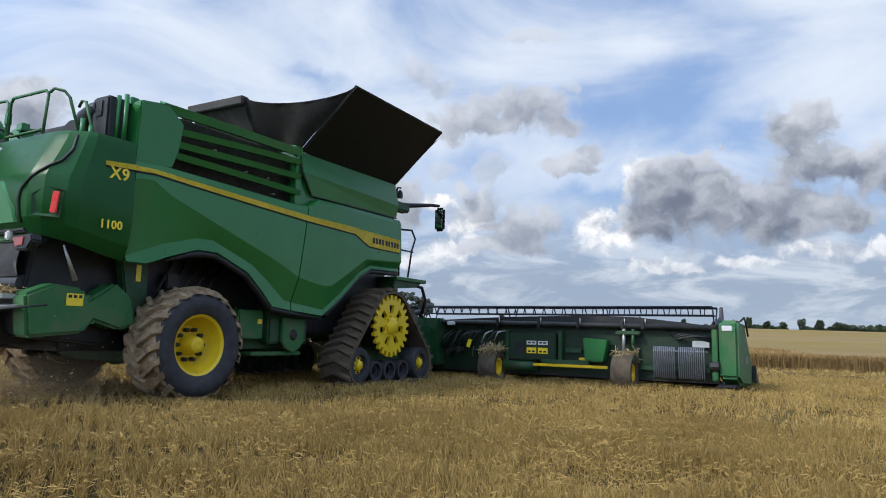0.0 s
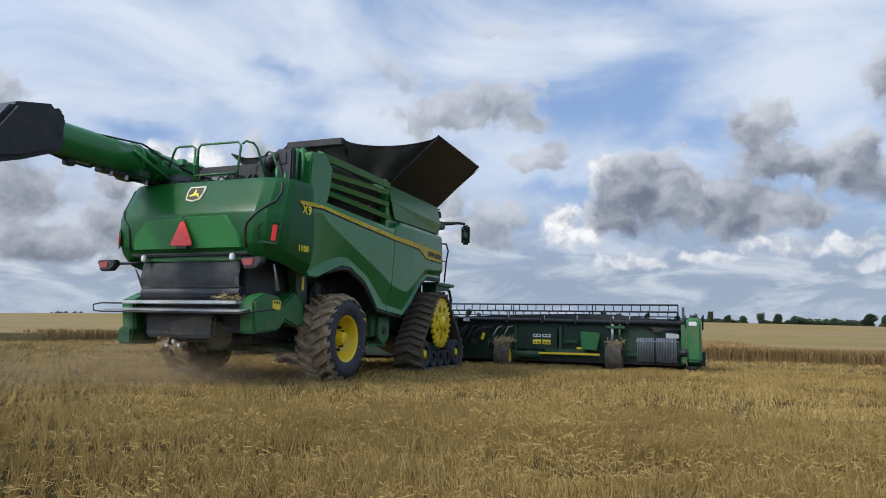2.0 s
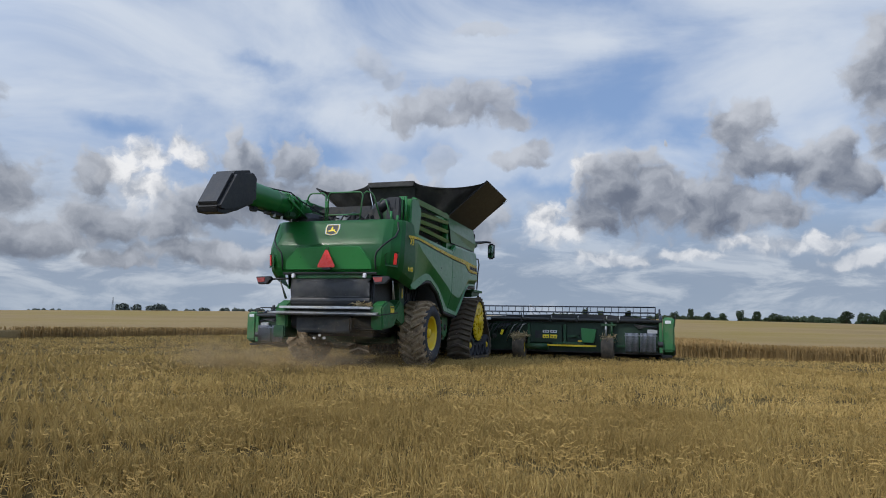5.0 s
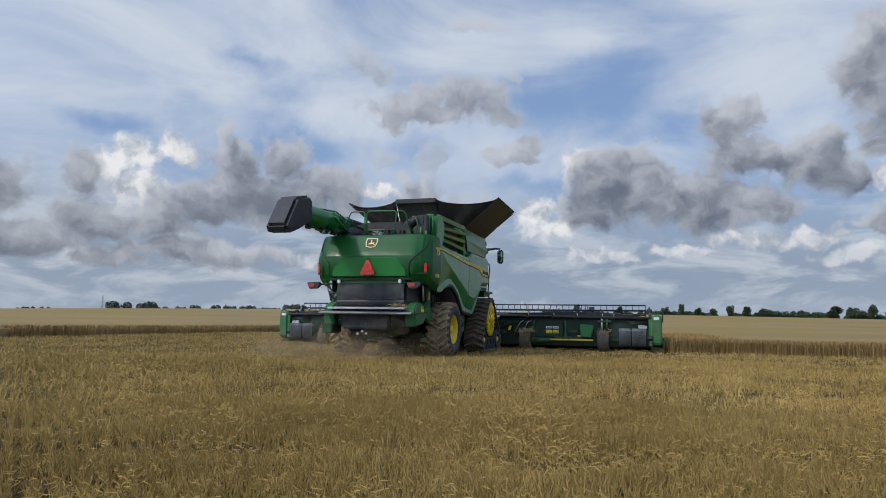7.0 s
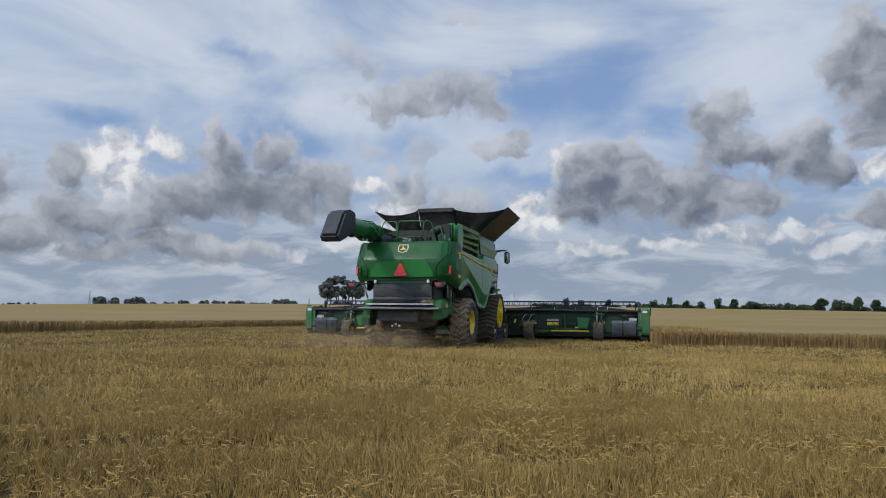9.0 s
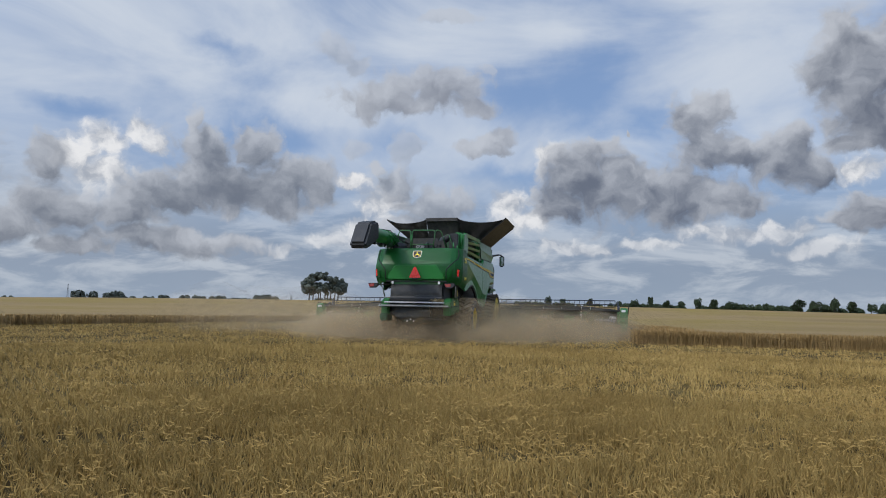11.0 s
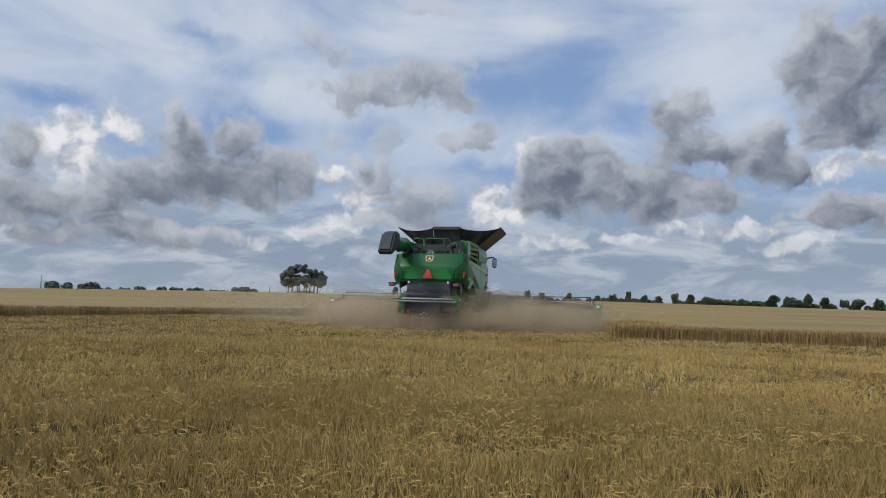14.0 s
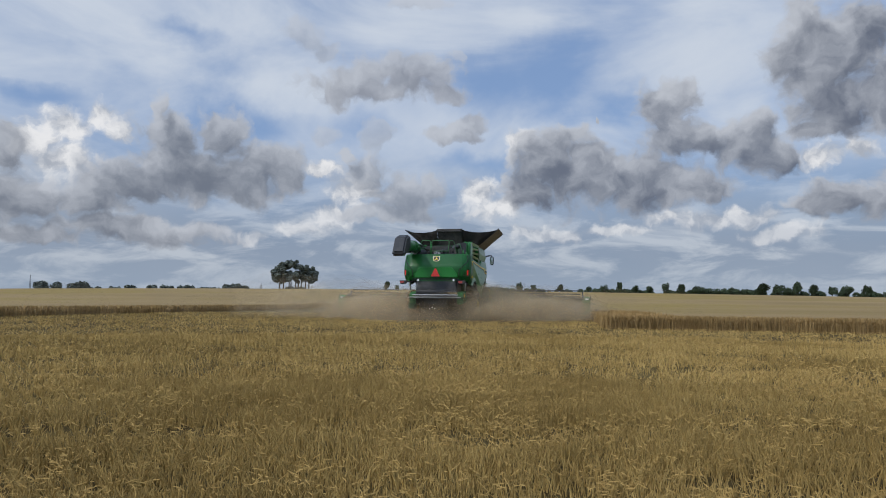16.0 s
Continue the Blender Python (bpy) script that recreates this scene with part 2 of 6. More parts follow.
M = {}
M["green"] = surface("green_paint", (0.014, 0.150, 0.028), (0.020, 0.180, 0.036), 0.34, 0, 1.5, 0.02, 4, 0.07, (0.09, 0.12, 0.05), (0.66, 1.0), 1.3, coat=0.12)
M["green_dusty"] = surface("dusty_green_paint", (0.018, 0.12, 0.03), (0.028, 0.16, 0.045), 0.5, 0, 2.5, 0.05, 30, 0.12, (0.13, 0.12, 0.07), (0.48, 0.78), 2.5)
# darker green, for frame members, axles, lamp pockets and inner tank walls
M["green_dark"] = surface("darker_green", (0.008, 0.05, 0.015), (0.014, 0.08, 0.026), 0.5, 0, 3, 0.05, 30, 0.12, (0.09, 0.08, 0.05), (0.5, 0.8), 3)
# near-black green: the shade at the header's back is in the colour
M["green_deep"] = surface("shaded_green_paint", (0.004, 0.020, 0.007), (0.007, 0.034, 0.011), 0.55, 0, 3, 0.05, 30, 0.12, (0.05, 0.045, 0.03), (0.55, 0.85), 3)
M["yellow"] = surface("yellow_paint", (0.72, 0.50, 0.015), (0.80, 0.58, 0.02), 0.35, 0, 3, 0.03, 20, 0.08, (0.35, 0.25, 0.08), (0.58, 0.85), 5)
M["decal"] = surface("yellow_decal", (0.86, 0.66, 0.025), (0.92, 0.74, 0.04), 0.3, 0, 3, 0.0)
M["black"] = surface("black_plastic", (0.008, 0.009, 0.010), (0.016, 0.017, 0.018), 0.5, 0, 6, 0.08, 120, 0.1, (0.08, 0.07, 0.05), (0.55, 0.9), 3)
M["steel_dark"] = surface("dark_steel", (0.02, 0.022, 0.022), (0.045, 0.045, 0.042), 0.5, 0.4, 5, 0.06, 60, 0.12, (0.10, 0.085, 0.055), (0.5, 0.8), 4)
M["rubber"] = surface("tyre_rubber", (0.022, 0.023, 0.027), (0.045, 0.046, 0.052), 0.75, 0, 7, 0.12, 90, 0.1, (0.11, 0.09, 0.06), (0.56, 0.85), 4)
M["mud"] = surface("muddy_tread", (0.20, 0.14, 0.078), (0.36, 0.27, 0.165), 0.92, 0, 8, 0.6, 45, 0.05, (0.045, 0.035, 0.025), (0.5, 0.68), 6, lift=0.03)
M["track"] = surface("dusty_track_rubber", (0.055, 0.043, 0.030), (0.13, 0.10, 0.066), 0.9, 0, 6, 0.25, 60, 0.05, (0.14, 0.10, 0.06), (0.5, 0.75), 5)
M["canvas"] = surface("dark_canvas", (0.022, 0.021, 0.018), (0.045, 0.042, 0.036), 0.75, 0, 3, 0.3, 14, 0.1, (0.12, 0.11, 0.085), (0.52, 0.85), 2, lift=0.02)
M["cover"] = surface("black_cover_panel", (0.006, 0.006, 0.007), (0.011, 0.011, 0.012), 0.45, 0, 3, 0.03, 40, 0.08, (0.05, 0.045, 0.035), (0.6, 0.95), 2)
M["grey_curtain"] = surface("grey_rubber_curtain", (0.075, 0.078, 0.08), (0.14, 0.142, 0.142), 0.7, 0, 3, 0.3, 9, 0.1, (0.16, 0.15, 0.12), (0.5, 0.8), 3, lift=0.02)
M["zinc"] = surface("bare_metal", (0.38, 0.38, 0.37), (0.56, 0.56, 0.54), 0.42, 0.6, 4, 0.05, 40, 0.12, (0.32, 0.26, 0.16), (0.52, 0.8), 3)
M["slat"] = surface("grey_lifter_bars", (0.14, 0.15, 0.175), (0.23, 0.24, 0.27), 0.4, 0.5, 6, 0.05, 40, 0.1)
M["red"] = surface("red_reflector", (0.75, 0.03, 0.02), (0.85, 0.045, 0.03), 0.3, 0, 3, 0.1, 160)
M["red_dark"] = surface("red_lens", (0.25, 0.03, 0.025), (0.32, 0.05, 0.04), 0.2, 0, 3, 0.1, 160)
M["white"] = surface("white_sticker", (0.62, 0.63, 0.62), (0.72, 0.72, 0.70), 0.5, 0, 6, 0.0)
M["straw"] = surface("loose_straw", (0.28, 0.20, 0.09), (0.45, 0.34, 0.17), 0.85, 0, 20, 0.3, 80, 0.05)
M["reel"] = surface("blue_black_reel", (0.012, 0.016, 0.026), (0.022, 0.028, 0.042), 0.45, 0.3, 4, 0.03, 40)
M["glass"] = surface("mirror_glass", (0.7, 0.72, 0.75), (0.75, 0.77, 0.8), 0.04, 1.0, 1, 0)
M["stubble"] = surface("stubble_straw", (0.185, 0.116, 0.031), (0.53, 0.37, 0.13), 0.75, 0, 0.35, 0.0, island=0.7)
M["straw_bits"] = surface("lying_straw", (0.29, 0.182, 0.055), (0.55, 0.375, 0.13), 0.75, 0, 0.5, 0.0, island=0.6)
M["wheat"] = surface("ripe_wheat", (0.20, 0.125, 0.046), (0.40, 0.27, 0.115), 0.8, 0, 0.5, 0.0, island=0.6)
M["crop_top"] = surface("ripe_wheat_canopy", (0.235, 0.165, 0.072), (0.32, 0.225, 0.105), 0.9, 0, 0.03, 0.9, 9, 0.05, (0.255, 0.185, 0.05), (0.48, 0.58), 0.012, lift=0.08)
M["leaf"] = surface("tree_leaves", (0.020, 0.036, 0.012), (0.045, 0.07, 0.022), 0.7, 0, 0.2, 0, island=0.5)
# paler and greyer than near leaves: the distance haze is in the colour
M["leaf_far"] = surface("hazed_leaves", (0.085, 0.10, 0.085), (0.12, 0.14, 0.11), 0.8, 0, 0.2, 0, island=0.4)
M["bark"] = surface("bark", (0.05, 0.04, 0.03), (0.09, 0.07, 0.05), 0.9, 0, 2, 0.3, 12)
M["concrete"] = surface("pale_cladding", (0.42, 0.45, 0.48), (0.55, 0.57, 0.6), 0.6, 0, 0.3, 0.05, 3)


def ground_material():
    m = surface("stubble_ground", (0.034, 0.024, 0.009), (0.125, 0.086, 0.032), 0.95, 0, 2.2, 0.8, 26, 0.03, (0.17, 0.122, 0.042), (0.45, 0.62), 0.35, lift=0.06)
    return m


M["ground"] = ground_material()
# dry straw and soil hardly shine
for key in ("stubble", "straw_bits", "wheat", "crop_top", "ground"):
    M[key].node_tree.nodes["Principled BSDF"].inputs["Specular IOR Level"].default_value = 0.08


# ---- mesh helpers ----
def part(name, bm, material, parent, label=""):
    """Links a bmesh as one mesh object under a thing or a part."""
    me = bpy.data.meshes.new(name)
    bmesh.ops.recalc_face_normals(bm, faces=bm.faces)
    bm.to_mesh(me)
    bm.free()
    me.materials.append(M[material])
    ob = new(name, me)
    ob.parent = parent
    if label:
        tagged(ob, label)
    return ob


def soup(name, verts, faces, material, parent=None, smooth=False):
    me = bpy.data.meshes.new(name)
    me.from_pydata([tuple(v) for v in verts], [], [tuple(f) for f in faces])
    me.materials.append(M[material])
    if smooth:
        me.polygons.foreach_set("use_smooth", [True] * len(me.polygons))
    ob = new(name, me)
    ob.parent = parent
    return ob


def soft(ob, angle=35):
    """Smooth shading with hard creases."""
    me = ob.data
    me.polygons.foreach_set("use_smooth", [True] * len(me.polygons))
    bm = bmesh.new()
    bm.from_mesh(me)
    for e in bm.edges:
        e.smooth = not (len(e.link_faces) == 2 and e.calc_face_angle(0) > radians(angle))
    bm.to_mesh(me)
    bm.free()
    return ob


def bevel(bm, width, segments=2, angle=30):
    es = [e for e in bm.edges if len(e.link_faces) == 2 and e.calc_face_angle(0) > radians(angle)]
    if es and width > 0:
        bmesh.ops.bevel(bm, geom=es, offset=width, segments=segments, affect="EDGES", clamp_overlap=True)
    return bm


def add_box(bm, a, b, turn=None):
    c = [(p + q) / 2 for p, q in zip(a, b)]
    s = [abs(q - p) for p, q in zip(a, b)]
    m = Matrix.Translation(c) @ (turn or Matrix.Identity(4)) @ Matrix.Diagonal((*s, 1))
    bmesh.ops.create_cube(bm, size=1, matrix=m)
    return bm


def box(a, b, r=0.01, turn=None):
    return bevel(add_box(bmesh.new(), a, b, turn), r)


def prism(points, axis, lo, hi, r=0.0):
    """An outline drawn in the plane across the axis, given its depth from lo to hi."""
    bm = bmesh.new()
    k = "xyz".index(axis)

    def at(p, v):
        q = list(p)
        q.insert(k, v)
        return q
    a = [bm.verts.new(at(p, lo)) for p in points]
    b = [bm.verts.new(at(p, hi)) for p in points]
    bm.faces.new(a)
    bm.faces.new(b[::-1])
    for i in range(len(a)):
        j = (i + 1) % len(a)
        bm.faces.new((a[i], b[i], b[j], a[j]))
    bmesh.ops.recalc_face_normals(bm, faces=bm.faces)
    return bevel(bm, r) if r else bm


def plate(points, thick, r=0.0):
    """A flat sheet through corner points, with a thickness to the side its turning points at."""
    bm = bmesh.new()
    ps = [Vector(p) for p in points]
    nrm = (ps[1] - ps[0]).cross(ps[2] - ps[0]).normalized() * thick
    a = [bm.verts.new(p) for p in ps]
    b = [bm.verts.new(p + nrm) for p in ps]
    bm.faces.new(a[::-1])
    bm.faces.new(b)
    for i in range(len(a)):
        j = (i + 1) % len(a)
        bm.faces.new((a[i], a[j], b[j], b[i]))
    bmesh.ops.recalc_face_normals(bm, faces=bm.faces)
    return bevel(bm, r) if r else bm


def add_tube(bm, points, radius, seg=8, closed=False):
    """A round bar along points; radius may be one for each point."""
    ps = [Vector(p) for p in points]
    n = len(ps)
    rs = radius if isinstance(radius, (list, tuple)) else [radius] * n
    rings = []
    side = None
    for i, p in enumerate(ps):
        a = ps[i - 1] if i or closed else ps[i]
        b = ps[(i + 1) % n] if i < n - 1 or closed else ps[i]
        d = (b - a).normalized()
        if side is None:
            side = d.orthogonal().normalized()
        side = (side - d * side.dot(d)).normalized()
        up = d.cross(side)
        rings.append([bm.verts.new(p + rs[i] * (math.cos(t) * side + math.sin(t) * up)) for t in (2 * math.pi * k / seg for k in range(seg))])
    for i in range(n if closed else n - 1):
        r0, r1 = rings[i], rings[(i + 1) % n]
        for k in range(seg):
            f = bm.faces.new((r0[k], r0[(k + 1) % seg], r1[(k + 1) % seg], r1[k]))
            f.smooth = True
    if not closed:
        bm.faces.new(rings[0][::-1])
        bm.faces.new(rings[-1])
    return bm


def tube(points, radius, seg=8):
    return add_tube(bmesh.new(), points, radius, seg)


def lathe(profile, seg=40, axis="x", centre=(0, 0, 0), closed=True):
    """Turns (along, radius) pairs about an axis; a profile that is closed makes a ring."""
    bm = bmesh.new()
    rings = []
    for a, r in profile:
        ring = []
        for k in range(seg):
            t = 2 * math.pi * k / seg
            c, s = r * math.cos(t), r * math.sin(t)
            p = {"x": (a, c, s), "y": (c, a, s), "z": (c, s, a)}[axis]
            ring.append(bm.verts.new(Vector(p) + Vector(centre)))
        rings.append(ring)
    m = len(rings)
    for i in range(m if closed else m - 1):
        r0, r1 = rings[i], rings[(i + 1) % m]
        for k in range(seg):
            bm.faces.new((r0[k], r0[(k + 1) % seg], r1[(k + 1) % seg], r1[k]))
    if not closed:
        bm.faces.new(rings[0])
        bm.faces.new(rings[-1][::-1])
    bmesh.ops.recalc_face_normals(bm, faces=bm.faces)
    return bm

# ---- the land ----
rng = np.random.default_rng(7)


def skyline(az):
    return 1.05 - (0.00045 if az < 0 else 0.00027) * az * az


def land(x, y):
    """Height of the ground: nearly level round the harvester, rising to a long crest."""
    r = math.hypot(x, y)
    az = max(-60, min(60, math.degrees(math.atan2(x, y))))
    crest = EYE[2] + 450 * math.tan(radians(max(skyline(az), 0.2)))
    near = float(np.interp(r, [0, 9, 15, 24, 35, 70], [0.10, 0.13, 0.17, 0.18, 0.25, 0.32]))
    if r <= 70:
        return near
    if r <= 450:
        return 0.32 + (crest - 0.32) * ((r - 70) / 380) ** 1.15
    return crest - (r - 450) * 0.006


def build_ground():
    radii = [0, 2, 5, 9, 14, 20, 28, 38, 50, 62, 76, 95, 120, 150, 190, 240, 300, 360, 410, 450, 500, 650, 1000, 2000, 4500]
    seg = 144
    vs, fs = [(0, 0, 0)], []
    for r in radii[1:]:
        for k in range(seg):
            t = 2 * math.pi * k / seg
            x, y = r * math.sin(t), r * math.cos(t)
            vs.append((x, y, land(x, y)))
    for k in range(seg):
        fs.append((0, 1 + (k + 1) % seg, 1 + k))
    for i in range(len(radii) - 2):
        for k in range(seg):
            a, b = 1 + i * seg + k, 1 + i * seg + (k + 1) % seg
            fs.append((a, b, b + seg, a + seg))
    ob = soup("ground", vs, fs, "ground", smooth=True)
    tagged(ob, "cut wheat stubble field rising gently to the horizon", "ground", kind="structure")


build_ground()

CROP = 0.44
HEAD = Vector((0.266, 0.964))
# the edge of the uncut wheat, from beside the film-maker to the far crest
EDGE_EAST = [Vector(p) for p in ((52, 3.0), (24, 18.2), (8.1, 24.6), (13.6, 45), (-1.5, 49), (12, 98), (40, 200), (104, 432))]
EDGE_WEST = [Vector(p) for p in ((-34, -35), (-18.6, 30), (-6.5, 84), (12, 184), (66, 432))]


def resample(line, step):
    out = []
    for a, b in zip(line, line[1:]):
        n = max(1, int((b - a).length / step))
        out += [a.lerp(b, i / n) for i in range(n)]
    return out + [line[-1]]


def build_crop(name, line, az_near, az_far, label):
    inner = []
    for p in resample(line, 2.5):
        w = 0.25 * noise.noise((p.x * 0.5, p.y * 0.5, 3))
        inner.append(Vector((p.x + w, p.y - w)))
    n = len(inner)
    vs, fs = [], []
    steps = [0, 0.004, 0.01, 0.02, 0.04, 0.07, 0.12, 0.2, 0.32, 0.48, 0.66, 0.84, 1.0]
    cols = len(steps) + 1
    for i, p in enumerate(inner):
        az = radians(az_near + (az_far - az_near) * (i / (n - 1)))
        q = Vector((448 * math.sin(az), 448 * math.cos(az)))
        p = p + (q - p).normalized() * 0.35
        vs.append((p.x, p.y, land(p.x, p.y) - 0.02))
        for s in steps:
            c = p.lerp(q, s)
            vs.append((c.x, c.y, land(c.x, c.y) + CROP - 0.1 + 0.03 * noise.noise((c.x * 0.8, c.y * 0.8, 0))))
    for i in range(n - 1):
        for k in range(cols - 1):
            a = i * cols + k
            fs.append((a, a + 1, a + cols + 1, a + cols))
    ob = soup(name, vs, fs, "crop_top", smooth=True)
    tagged(ob, label, "wheat", kind="stuff")


build_crop("standing_wheat", EDGE_EAST, 96, 13.6, "uncut ripe wheat standing in a wide pale field")
build_crop("standing_wheat", EDGE_WEST, -140, 8.7, "uncut ripe wheat beyond a dark cut edge")


def blades(name, xy, height, width, lean, material, label, category, ear=0.0, sides=3):
    """Upright stalks: bent three-sided slivers, each with its own lean."""
    n = len(xy)
    z0 = np.array([land(x, y) for x, y in xy]) - 0.01
    h = height * (0.65 + 0.6 * rng.random(n))
    if not ear:
        h *= np.array([0.95 + 0.75 * noise.noise((x * 0.55, y * 1.3, 17)) + 0.45 * noise.noise((x * 2.6, y * 3.4, 31)) for x, y in xy]).clip(0.35, 1.25)
    w = width * (0.7 + 0.6 * rng.random(n))
    t = rng.random(n) * 2 * np.pi
    la = rng.random(n) * 2 * np.pi
    lx, ly = np.cos(la) * lean * rng.random(n) * h, np.sin(la) * lean * rng.random(n) * h
    V = []
    rows = [(0, 1.0, 0.0), (0.55, 0.9, 0.35), (1.0, 0.35, 1.0)] if not ear else [(0, 0.8, 0.0), (0.78, 0.6, 0.55), (0.86, 2.4 * ear, 0.75), (1.0, 0.5, 1.1)]
    for up, wide, bend in rows:
        for k in range(sides):
            a = t + k * 2 * math.pi / sides
            V.append(np.stack([xy[:, 0] + np.cos(a) * w * wide * 0.55 + lx * bend, xy[:, 1] + np.sin(a) * w * wide * 0.55 + ly * bend, z0 + h * up], 1))
    m = len(rows) * sides
    verts = np.stack(V, 1).reshape(-1, 3)
    quads = []
    for i in range(len(rows) - 1):
        for k in range(sides if sides > 2 else 1):
            a, b = i * sides + k, i * sides + (k + 1) % sides
            quads.append((a, b, b + sides, a + sides))
    q = (np.arange(n)[:, None, None] * m + np.array(quads)[None]).reshape(-1, 4)
    me = bpy.data.meshes.new(name)
    me.vertices.add(len(verts))
    me.vertices.foreach_set("co", verts.astype(np.float32).ravel())
    me.loops.add(q.size)
    me.loops.foreach_set("vertex_index", q.astype(np.int32).ravel())
    me.polygons.add(len(q))
    me.polygons.foreach_set("loop_start", np.arange(len(q), dtype=np.int32) * 4)
    me.update(calc_edges=True)
    me.materials.append(M[material])
    tagged(new(name, me), label, category, kind="stuff")


def wedge(n, r0, r1, a0=-42, a1=42):
    r = np.sqrt(rng.random(n) * (r1 * r1 - r0 * r0) + r0 * r0)
    a = np.radians(a0 + (a1 - a0) * rng.random(n))
    return np.stack([r * np.sin(a), r * np.cos(a)], 1)


def rows_of(xy, gap=0.125, turn=0.55):
    """Pulls points onto drill rows."""
    c, s = math.cos(turn), math.sin(turn)
    u, v = xy[:, 0] * c + xy[:, 1] * s, -xy[:, 0] * s + xy[:, 1] * c
    u = np.round(u / gap) * gap + rng.normal(0, 0.022, len(u))
    return np.stack([u * c - v * s, u * s + v * c], 1)


def cut(xy):
    """Keeps what lies on the stubble, outside the standing wheat."""
    def right_of(p, a, b):
        return (b.x - a.x) * (p[:, 1] - a.y) - (b.y - a.y) * (p[:, 0] - a.x) < 0
    east = right_of(xy, EDGE_EAST[2], EDGE_EAST[3]) & ~right_of(xy, EDGE_EAST[2], EDGE_EAST[1])
    west = ~right_of(xy, EDGE_WEST[1], EDGE_WEST[2])
    return xy[~east & ~west]


def patchy(xy, keep):
    f = np.array([0.5 * noise.noise((x * 0.45, y * 0.45, 5)) + 0.7 * noise.noise((x * 1.9, y * 1.9, 9)) + 0.8 * noise.noise((x * 5, y * 5, 2)) for x, y in xy])
    return xy[rng.random(len(xy)) < np.clip(keep + f * 0.8, 0.06, 1)]


STRAW = "short cut wheat straw standing in drill rows"
blades("stubble", patchy(rows_of(wedge(120000, 2.4, 8.5)), 0.62), 0.11, 0.0062, 0.75, "stubble", STRAW, "stubble")
blades("stubble", patchy(rows_of(wedge(170000, 8.5, 20)), 0.62), 0.095, 0.009, 0.75, "stubble", STRAW, "stubble", sides=2)
blades("stubble", patchy(cut(wedge(150000, 20, 52)), 0.6), 0.085, 0.016, 0.7, "stubble", "short cut wheat straw over the field", "stubble", sides=2)


def lying(name, xy, length, width, label):
    """Loose straws lying criss-cross over the stubble."""
    n = len(xy)
    a = rng.random(n) * np.pi
    ln = length * (0.4 + rng.random(n)) / 2
    dx, dy = np.cos(a) * ln, np.sin(a) * ln
    wx, wy = -np.sin(a) * width / 2, np.cos(a) * width / 2
    z = np.array([land(x, y) for x, y in xy]) + 0.03 + 0.08 * rng.random(n)
    dz = rng.normal(0, 0.45, n) * ln
    p = np.zeros((n, 6, 3))
    for k, (e, w) in enumerate(((-1, -1), (-1, 1), (1, -1), (1, 1))):
        p[:, k] = np.stack([xy[:, 0] + e * dx + w * wx, xy[:, 1] + e * dy + w * wy, z + e * dz], 1)
    p[:, 4] = np.stack([xy[:, 0] - dx, xy[:, 1] - dy, z - dz + width], 1)
    p[:, 5] = np.stack([xy[:, 0] + dx, xy[:, 1] + dy, z + dz + width], 1)
    f = np.array([(0, 1, 3, 2), (0, 2, 5, 4), (1, 4, 5, 3)])
    q = (np.arange(n)[:, None, None] * 6 + f[None]).reshape(-1, 4)
    ob = soup(name, p.reshape(-1, 3), q, "straw_bits")
    tagged(ob, label, "straw", kind="stuff")


def tufts(n, r0, r1, each, spread):
    """Points gathered in small heaps, thicker where the chopper dropped more."""
    heaps = patchy(wedge(n, r0, r1), 0.35)
    return np.repeat(heaps, each, 0) + rng.normal(0, spread, (len(heaps) * each, 2))


lying("loose_straw", patchy(wedge(26000, 2.6, 12), 0.4), 0.052, 0.0036, "loose chopped straw lying on the stubble")
lying("loose_straw", patchy(wedge(24000, 12, 32), 0.4), 0.065, 0.007, "loose chopped straw lying on the stubble")
lying("straw_tufts", tufts(5200, 2.6, 11, 11, 0.05), 0.044, 0.0036, "tangled heaps of chopped straw on the stubble")
lying("straw_tufts", tufts(5600, 11, 32, 8, 0.08), 0.062, 0.007, "tangled heaps of chopped straw on the stubble")


def along(line, n, depth):
    """Points beside a line, on its crop side."""
    seg = [(a, b, (b - a).length) for a, b in zip(line, line[1:])]
    total = sum(s[2] for s in seg)
    out = []
    for a, b, ln in seg:
        d = (b - a).normalized()
        k = int(n * ln / total)
        u, v = rng.random(k) * ln, (rng.random(k) ** 2.2) * depth + rng.normal(0, 0.08, k)
        out.append(np.stack([a.x + d.x * u + d.y * v, a.y + d.y * u - d.x * v], 1))
    return np.concatenate(out)


blades("wheat_stalks", along([EDGE_EAST[2], EDGE_EAST[1]][::-1], 30000, 2.2), CROP, 0.010, 0.25, "wheat", "ripe wheat stalks with ears along the cut edge", "wheat", ear=1.0, sides=2)
blades("wheat_stalks", along(EDGE_EAST[2:4], 9000, 3.0), CROP, 0.012, 0.25, "wheat", "ripe wheat stalks with ears along the cut edge", "wheat", ear=1.0, sides=2)
blades("wheat_stalks", along([EDGE_WEST[2], EDGE_WEST[1]], 14000, 2.0), CROP, 0.02, 0.25, "wheat", "ripe wheat stalks with ears along the cut edge", "wheat", ear=1.0, sides=2)
blades("wheat_stalks", along([EDGE_EAST[4], EDGE_EAST[3]], 4000, 1.5), CROP, 0.016, 0.25, "wheat", "ripe wheat stalks ahead of the cutting header", "wheat", ear=1.0, sides=2)

# ---- the combine harvester: x to its right, y ahead, z up, from the ground under the rear axle ----
combine = tagged(new("combine_harvester"), "large green combine harvester with tracks, yellow wheels and raised tank covers", "combine harvester")
